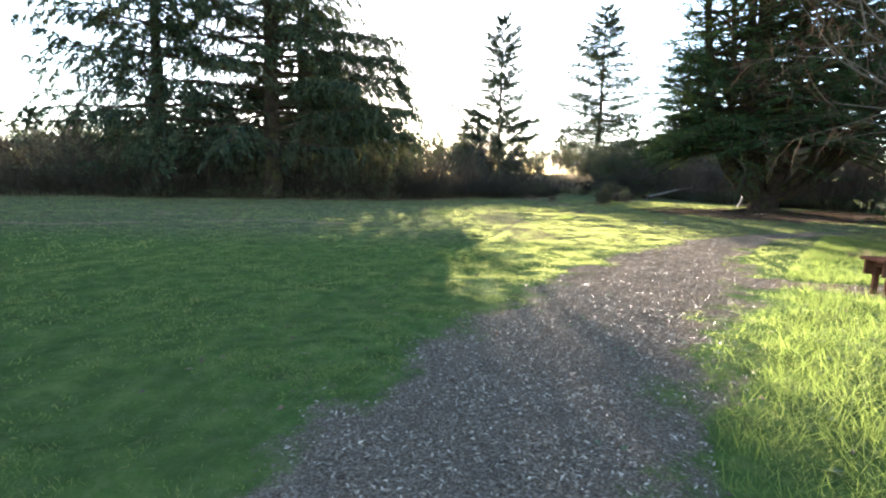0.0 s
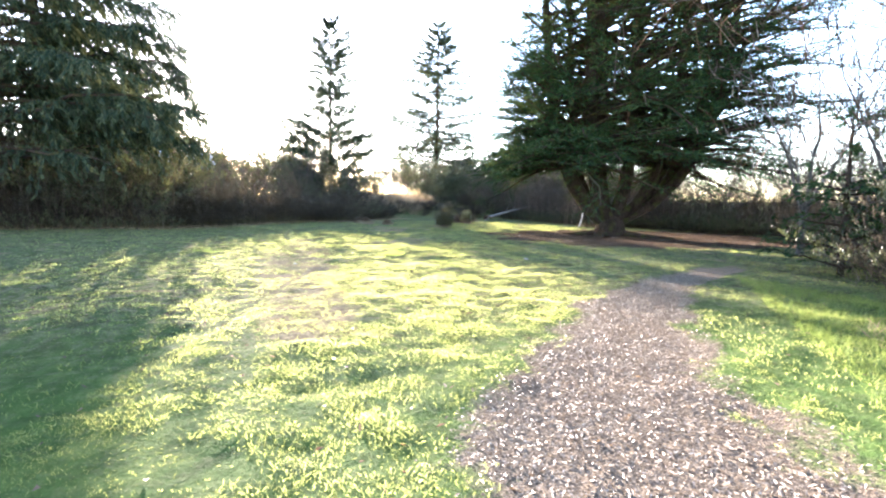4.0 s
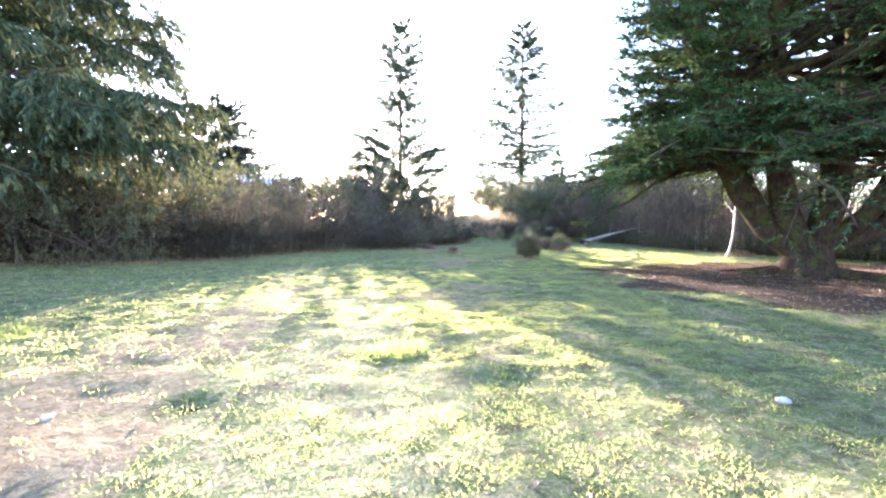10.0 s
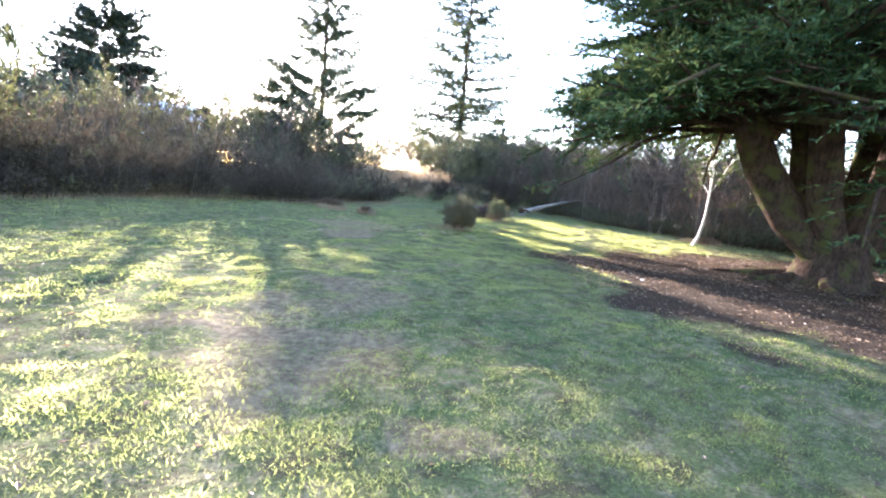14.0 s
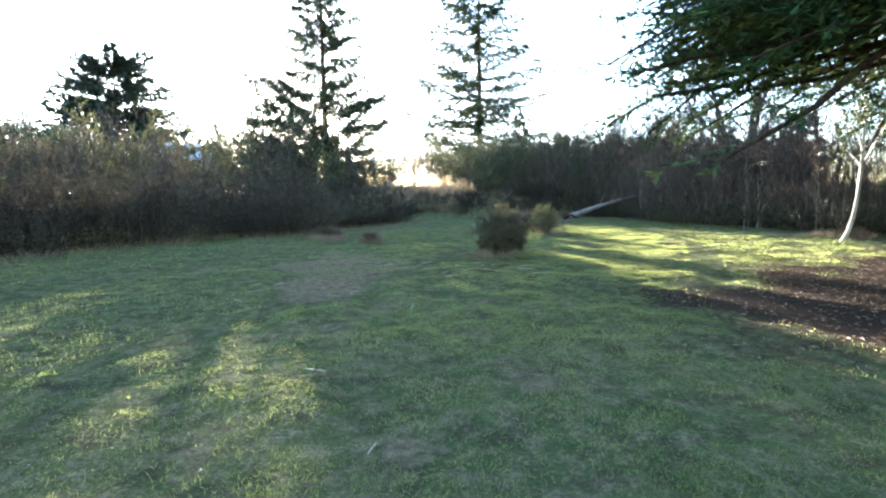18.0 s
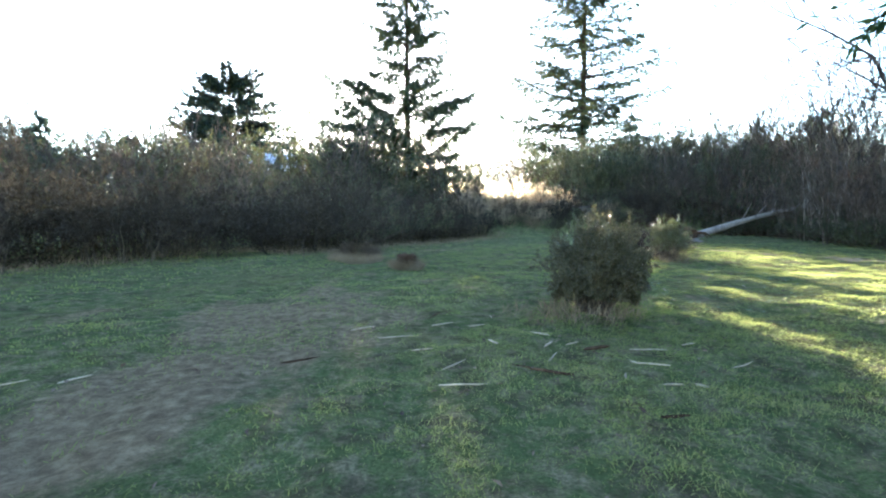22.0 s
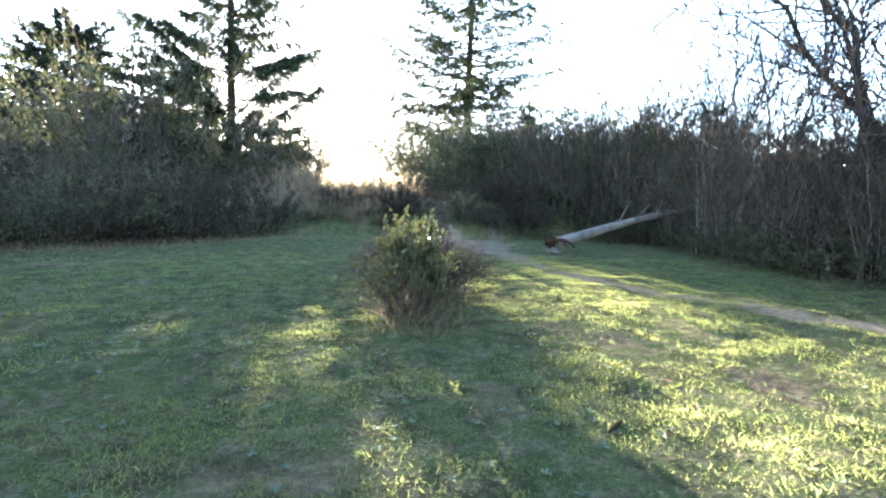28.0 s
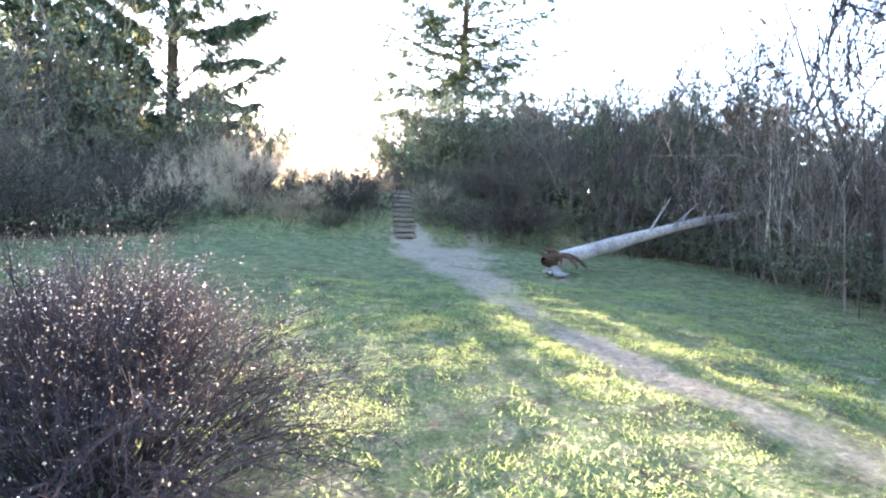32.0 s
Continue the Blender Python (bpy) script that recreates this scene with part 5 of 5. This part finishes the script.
def hedge_bottom():
    """Fallen leaves, low brambles and dead stems that close the foot of the brush."""
    rng = np.random.default_rng(76)
    for line, out, n, side, name, label in ((RIGHT_EDGE[:9], 3.4, 26000, 1, "bramble_litter", "low dead bramble leaves under the leafless brush"), (LEFT_EDGE[1:], 2.2, 16000, 1, "brush_litter", "low dry leaves and stems under the rounded brush")):
        line = np.array(line)
        t = rng.random(n) * (len(line) - 1)
        i = t.astype(int)
        f = (t - i)[:, None]
        along_it = unit(line[i + 1] - line[i])
        p = line[i] * (1 - f) + line[i + 1] * f + np.stack([-along_it[:, 1], along_it[:, 0]], -1) * rng.uniform(-0.3, out, (n, 1)) * side + rng.normal(0, 0.15, (n, 2))
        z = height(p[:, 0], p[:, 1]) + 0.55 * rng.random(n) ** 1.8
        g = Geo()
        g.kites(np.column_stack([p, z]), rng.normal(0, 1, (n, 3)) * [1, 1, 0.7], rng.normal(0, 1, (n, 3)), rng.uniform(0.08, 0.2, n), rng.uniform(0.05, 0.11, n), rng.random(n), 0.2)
        m = n // 4
        a = rng.random(m) * 2 * np.pi
        q = np.linspace(0, 1, 4)[None, :, None]
        foot = np.column_stack([p[:m], height(p[:m, 0], p[:m, 1]) - 0.03])
        stem = foot[:, None] + np.stack([np.cos(a) * 0.35, np.sin(a) * 0.35, rng.uniform(0.2, 0.7, m)], -1)[:, None] * q
        stem[..., 2] -= (0.25 * q**2)[..., 0]
        g.tubes(stem, taper(m, 4, 0.006, 0.5), 2, rng.random(m))
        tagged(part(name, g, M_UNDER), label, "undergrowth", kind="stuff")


def path_chips():
    rng = np.random.default_rng(73)
    x, y = scatter(rng, 330000, -2, 12, -1, 15.5)
    chip = masks(x, y)[0]
    keep = rng.random(len(x)) < np.clip(chip * 1.5 - 0.3, 0, 1) * 0.9
    x, y = x[keep], y[keep]
    n = len(x)
    c = np.stack([x, y, height(x, y) + rng.uniform(0.0, 0.012, n)], -1)
    a = rng.random(n) * 2 * np.pi
    d = np.stack([np.cos(a), np.sin(a), rng.normal(0, 0.3, n)], -1)
    side = np.stack([-np.sin(a), np.cos(a), rng.normal(0, 0.45, n)], -1)
    g = Geo()
    g.kites(c, d, side, rng.uniform(0.015, 0.055, n), rng.uniform(0.008, 0.02, n), rng.random(n) ** 1.5, 0.25)
    tagged(part("wood_chips", g, M_CHIP), "brown and grey bark chips strewn on the path", "bark chips", kind="stuff")


def litter():
    rng = np.random.default_rng(74)
    g = Geo()
    x, y = scatter(rng, 26000, 10, 29, 19, 37)
    keep = rng.random(len(x)) < masks(x, y)[2]
    x2, y2 = scatter(rng, 5000, -2, 22, 0, 48)
    x, y = np.concatenate([x[keep], x2]), np.concatenate([y[keep], y2])
    n = len(x)
    a = rng.random(n) * 2 * np.pi
    c = np.stack([x, y, height(x, y) + 0.012], -1)
    g.kites(c, np.stack([np.cos(a), np.sin(a), rng.normal(0.1, 0.25, n)], -1), np.stack([-np.sin(a), np.cos(a), rng.normal(0, 0.4, n)], -1), rng.uniform(0.03, 0.09, n), rng.uniform(0.015, 0.04, n), rng.random(n), 0.3)
    tagged(part("dead_leaves", g, M_DEADLEAF), "dead brown leaves and needles lying in the grass", "leaf litter", kind="stuff")
    g = Geo()
    n = 420
    x, y = scatter(rng, n, 13.2, 19.5, 37.5, 45)
    x = np.concatenate([x, rng.uniform(1, 8, 120)])
    y = np.concatenate([y, rng.uniform(0, 5, 120)])
    x, y = np.repeat(x, 9), np.repeat(y, 9)
    n = len(x)
    a = rng.random(n) * 2 * np.pi
    c = np.stack([x, y, height(x, y) + 0.012], -1)
    g.kites(c, np.stack([np.cos(a), np.sin(a), rng.uniform(0.1, 0.5, n)], -1), np.stack([-np.sin(a), np.cos(a), 0 * a], -1), rng.uniform(0.02, 0.055, n), rng.uniform(0.01, 0.022, n), rng.random(n), 0.3)
    tagged(part("meadow_weeds", g, M_WEED), "low rosettes of pale green broad-leaved weeds", "weeds", kind="stuff")


lawn()
verge()
hedge_bottom()
path_chips()
litter()


# ---------------------------------------------------------------- fallen trunk, stumps, sticks, steps, table
def fallen_trunk():
    rng = np.random.default_rng(81)
    ob = thing("fallen_trunk", 22.0, 53.3, 0.0, "fallen barkless grey trunk with a broken rotten butt", "fallen tree")
    q = np.linspace(0, 1, 16)[:, None]
    a, b = np.array([0.0, 0.0, 0.28]), np.array([8.1, 3.3, 1.74])
    p = a * (1 - q) + b * q
    p[:, 2] += 0.12 * np.sin(q[:, 0] * np.pi)
    p[1:] += np.cumsum(rng.normal(0, 0.012, (15, 3)), 0)
    radius = np.linspace(0.18, 0.055, 16) * rng.uniform(0.9, 1.1, 16)
    part("trunk", Geo().tubes(p[None], radius[None], 12), M_LOG, ob, smooth=True)
    butt = np.array([[[-0.2, -0.1, 0.27], [-0.1, -0.04, 0.3], [0.1, 0.04, 0.33]]])
    part("butt", Geo().tubes(butt, np.array([[0.1, 0.15, 0.18]]), 11), M_ROT, ob)
    for i in range(9):
        turn = i * 0.7 + rng.uniform(-0.2, 0.2)
        edge = a + [0.02, 0.17 * math.cos(turn), 0.17 * math.sin(turn) + 0.07]
        tip = edge + [-rng.uniform(0.08, 0.26), rng.normal(0, 0.05), rng.normal(0, 0.05)]
        part("splinter", Geo().tubes(np.stack([edge, (edge + tip) / 2, tip])[None], np.array([[0.05, 0.035, 0.008]]), 5), M_ROT, ob)
    for i in range(6):
        s = np.linspace(0, 1, 5)[:, None]
        d = np.array([rng.uniform(-0.5, 0.7), rng.uniform(-0.7, 0.2), rng.uniform(-0.5, 0.1)])
        w = a + d * s * 0.75 + [0, 0, -0.1] + rng.normal(0, 0.03, (5, 3)) * s
        w[:, 2] = np.maximum(w[:, 2], 0.04)
        part("root", Geo().tubes(w[None], taper(1, 5, 0.09, 0.3), 6), M_LOG, ob, smooth=True)
    for at in (0.34, 0.43, 0.48, 0.53, 0.58, 0.64, 0.7, 0.78):
        base = a * (1 - at) + b * at
        d = np.array([rng.uniform(0.1, 0.6), rng.uniform(-0.5, 0.3), rng.uniform(0.1, 0.8)])
        s = np.linspace(0, 1, 4)[:, None]
        base[2] += 0.1 * math.sin(at * math.pi)
        part("branch_stub", Geo().tubes((base + d * s * rng.uniform(0.6, 1.3))[None], taper(1, 4, 0.035, 0.3), 5), M_LOG, ob, smooth=True)
    for lean in ((0.5, -0.7, -0.24), (0.95, -0.45, -0.27)):
        s = np.linspace(0, 1, 6)[:, None]
        limb = a + np.array(lean) * s * 0.62 + [0.05, 0, 0.06]
        limb[:, 2] += 0.14 * np.sin(s[:, 0] * np.pi) + 0.02
        part("broken_limb", Geo().tubes(limb[None], taper(1, 6, 0.06, 0.4), 8), M_ROT, ob, smooth=True)


fallen_trunk()


def stump(x, y, r, h, seed):
    rng = np.random.default_rng(seed)
    ob = thing("tree_stump", x, y, float(height(x, y)), "low brown weathered tree stump wrapped in dry grass", "stump", "stumps in the grass")
    a = np.arange(14) * 2 * np.pi / 14
    prof = [(1.25, -0.1), (1.08, 0.12), (0.95, 0.5), (0.9, 0.85), (0.75, 1.0), (0.2, 0.93)]
    jag = rng.uniform(0.85, 1.15, 14)
    v = np.array([[np.cos(t) * r * k * j, np.sin(t) * r * k * j, h * z * (1 + 0.2 * (j - 1) * 3 * (z > 0.6))] for k, z in prof for t, j in zip(a, jag)])
    at = np.arange(len(v)).reshape(len(prof), 14)
    nx = np.roll(at, -1, 1)
    quads = np.stack([at[:-1], nx[:-1], nx[1:], at[1:]], -1)
    g = Geo().add(v, quads, 0.4)
    part("stump_body", g, M_ROT, ob, smooth=True)
    return ob


stump(9.55, 43.05, 0.24, 0.36, 91)


def grass_mound(x, y, wide, tall, n, seed):
    """Tussock of dead grass, bent outwards."""
    rng = np.random.default_rng(seed)
    a, r = rng.random(n) * 2 * np.pi, np.sqrt(rng.random(n))
    way = np.stack([np.cos(a), np.sin(a), 0 * a], -1)
    q = np.linspace(0, 1, 4)
    up = tall * rng.uniform(0.6, 1.15, n) * (1.1 - 0.55 * r**2)
    out = wide * 0.5 * (0.7 * r[:, None] + 0.45 * rng.random((n, 1)) * q**1.7)
    p = way[:, None] * out[..., None] + rng.normal(0, 0.02, (n, 1, 3)) * q[None, :, None]
    p[..., 2] = up[:, None] * (1.5 * q - 0.55 * q**2.4) - 0.05
    ob = thing("grass_tussock", x, y, float(height(x, y)), "mound of dead brown grass standing in the meadow", "grass", "dead grass mounds")
    tagged(part("grass_mass", Geo().tubes(p, taper(n, 4, 0.009, 0.3), 2, rng.random(n)), M_DEADGRASS, ob), kind="stuff")


grass_mound(9.55, 43.05, 0.8, 0.42, 1500, 93)
grass_mound(7.95, 45.4, 1.6, 0.55, 3600, 94)
grass_mound(24.9, 38.6, 1.0, 0.4, 1200, 95)


def stick(x, y, turn, length, r, label, material, seed):
    rng = np.random.default_rng(seed)
    q, length, r = np.linspace(0, 1, 6), length * 0.7, r * 0.6
    p = np.stack([(q - 0.5) * length, np.cumsum(rng.normal(0, 0.012 * length, 6)), 0 * q + r * 0.9], -1)
    g = Geo().tubes(p[None], np.full((1, 6), r) * np.array([0.55, 0.95, 1, 0.95, 0.85, 0.4]), 6)
    me = g.mesh("stick", True)
    me.materials.append(material)
    ob = tagged(new("stick", me), label, "stick", "sticks strewn on the grass")
    ob.matrix_world = pose(x, y, float(height(x, y)) + 0.008, rng.uniform(-3, 3), rng.uniform(-5, 2), turn)


rng = np.random.default_rng(8)
PEELED, BROWN = "short peeled pale stick lying on the grass", "brown weathered stick lying on the grass"
STICKS = [(9.5, 36.5, 45, 0.5, 0.012), (9.9, 36.2, 5, 0.55, 0.014), (10.9, 35.8, 120, 0.22, 0.017), (11.45, 36.2, 140, 0.32, 0.016), (11.45, 35.8, 55, 0.3, 0.017), (11.7, 35.85, 30, 0.26, 0.012), (11.4, 35.4, 60, 0.42, 0.013), (12.4, 35.7, 170, 0.5, 0.012), (12.25, 35.2, 155, 0.36, 0.014), (12.1, 35.25, 130, 0.15, 0.014), (11.9, 34.95, 70, 0.2, 0.015), (12.2, 34.75, 172, 0.22, 0.015), (12.4, 34.7, 140, 0.14, 0.016), (13.0, 35.2, 25, 0.55, 0.012), (10.5, 35.2, 50, 0.5, 0.01), (11.0, 37.0, 95, 0.16, 0.014), (10.8, 36.7, 20, 0.3, 0.013), (10.4, 36.7, 25, 0.4, 0.012), (10.6, 34.7, 8, 0.7, 0.013), (7.35, 35.0, 40, 0.34, 0.015), (6.9, 33.6, 150, 0.2, 0.016), (9.4, 32.3, 72, 0.42, 0.014), (7.0, 34.4, 5, 0.45, 0.013), (7.0, 34.8, 30, 0.3, 0.012), (10.2, 35.6, 15, 0.3, 0.012), (8.2, 30.0, 150, 0.3, 0.012), (8.6, 28.6, 60, 0.2, 0.012), (10.7, 21.0, 145, 0.4, 0.012), (14.2, 39.3, 80, 0.3, 0.012), (16.0, 40.0, 85, 0.24, 0.012), (12.9, 35.9, 20, 0.25, 0.014)]
for i, (x, y, turn, length, r) in enumerate(STICKS):
    stick(x, y, turn, length, r, PEELED, M_STICK, 100 + i)
for i, (x, y, turn, length, r) in enumerate([(11.9, 35.7, 12, 0.4, 0.03), (11.2, 34.95, 160, 0.75, 0.02), (9.1, 35.4, 20, 0.5, 0.016), (10.3, 37.2, 65, 0.5, 0.014), (11.9, 34.1, 10, 0.3, 0.018), (8.9, 21.5, 100, 0.25, 0.02), (4.1, 15.6, 60, 0.2, 0.018), (17.6, 41.5, 40, 0.3, 0.02)]):
    stick(x, y, turn, length, r, BROWN, M_ROT, 140 + i)


def stone(x, y, r, seed):
    rng = np.random.default_rng(seed)
    bm = bmesh.new()
    bmesh.ops.create_icosphere(bm, subdivisions=2, radius=r)
    for v in bm.verts:
        v.co *= 0.8 + 0.4 * noise.noise(v.co * (2.5 / r * 0.3) + Vector((seed, 0, 0)))
        v.co.z *= 0.6
    ob = part("stone", bm, M_STONE, smooth=True)
    ob.location = (x, y, float(height(x, y)) + r * 0.25)
    tagged(ob, "small grey stone lying in the grass", "stone", "stones in the grass")


for i, (x, y, r) in enumerate(((8.84, 17.9, 0.07), (4.2, 20.9, 0.05), (13.9, 28.6, 0.06), (2.4, 18.4, 0.05))):
    stone(x, y, r, 3 + i)


def box_mesh(sx, sy, sz, bevel=0.006):
    bm = bmesh.new()
    bmesh.ops.create_cube(bm, size=1)
    bmesh.ops.scale(bm, vec=(sx, sy, sz), verts=bm.verts)
    bmesh.ops.bevel(bm, geom=bm.edges, offset=bevel, segments=2, affect="EDGES")
    return bm


def boxed(name, size, at, material, parent, turn=(0, 0, 0), bevel=0.006):
    ob = part(name, box_mesh(*size, bevel), material, parent)
    ob.matrix_basis = pose(*at, *turn)
    return ob


def timber_steps():
    """Flight of log-edged steps up the bank."""
    x, y = 19.6, 59.6
    ob = tagged(new("steps"), "flight of narrow timber-edged steps up the bank", "stairs")
    ob.location = (x, y, float(height(x, y)))
    for i in range(10):
        boxed("riser", (0.66 + 0.05 * (i % 3), 0.08, 0.11), (0.02 * (-1) ** i, 0.3 * i, 0.11 + 0.16 * i), M_TIMBER, ob, (0, 1.2 * (-1) ** i, 2.0 * (-1) ** i), 0.014)
        boxed("tread", (0.64, 0.25, 0.1), (0, 0.3 * i + 0.165, 0.08 + 0.16 * i), M_TREAD, ob, bevel=0.02)


def wooden_bench():
    """Dark stained plank bench beside the side path."""
    ob = thing("wooden_bench", 6.72, 4.75, float(height(6.72, 4.75)), "dark reddish-brown wooden plank bench in the long grass", "bench")
    ob.rotation_euler = (0, 0, radians(-4))
    for i in range(3):
        boxed("seat_plank", (1.66, 0.135, 0.04), (0, -0.145 + 0.145 * i, 0.47), M_PLANK, ob)
    for sy in (-0.16, 0.16):
        boxed("apron", (1.58, 0.035, 0.2), (0, sy, 0.348), M_PLANK, ob)
    for sx in (-0.66, 0.66):
        boxed("cross_beam", (0.05, 0.28, 0.09), (sx, 0, 0.4), M_PLANK, ob)
        for sy in (-0.115, 0.115):
            boxed("leg", (0.07, 0.05, 0.48), (sx, sy, 0.21), M_PLANK, ob)


timber_steps()
wooden_bench()


def far_house():
    x, y = -18.0, 118.0
    ob = thing("house", x, y, float(height(x, y)), "pale house with a grey gabled roof among far trees", "house")
    boxed("wall", (9, 7, 6.6), (0, 0, 3.3), M_WALL, ob, (0, 0, 20), 0.02)
    bm = bmesh.new()
    v = [bm.verts.new(c) for c in ((-5, -4.1, 6.5), (5, -4.1, 6.5), (5, 0, 9.2), (-5, 0, 9.2), (5, 4.1, 6.5), (-5, 4.1, 6.5))]
    for f in ((0, 1, 2, 3), (3, 2, 4, 5), (0, 3, 5), (1, 4, 2), (0, 5, 4, 1)):
        bm.faces.new([v[i] for i in f])
    roof = part("roof", bm, M_ROOF, ob)
    roof.matrix_basis = pose(0, 0, 0.02, 0, 0, 20)
    c, s = math.cos(radians(20)), math.sin(radians(20))
    for wx in (-3, 0, 3):
        for wz in (2.5, 5.6):
            boxed("window", (1.2, 0.08, 1.3), (wx * c + 3.52 * s, wx * s - 3.52 * c, wz), M_GLASS, ob, (0, 0, 20))


far_house()
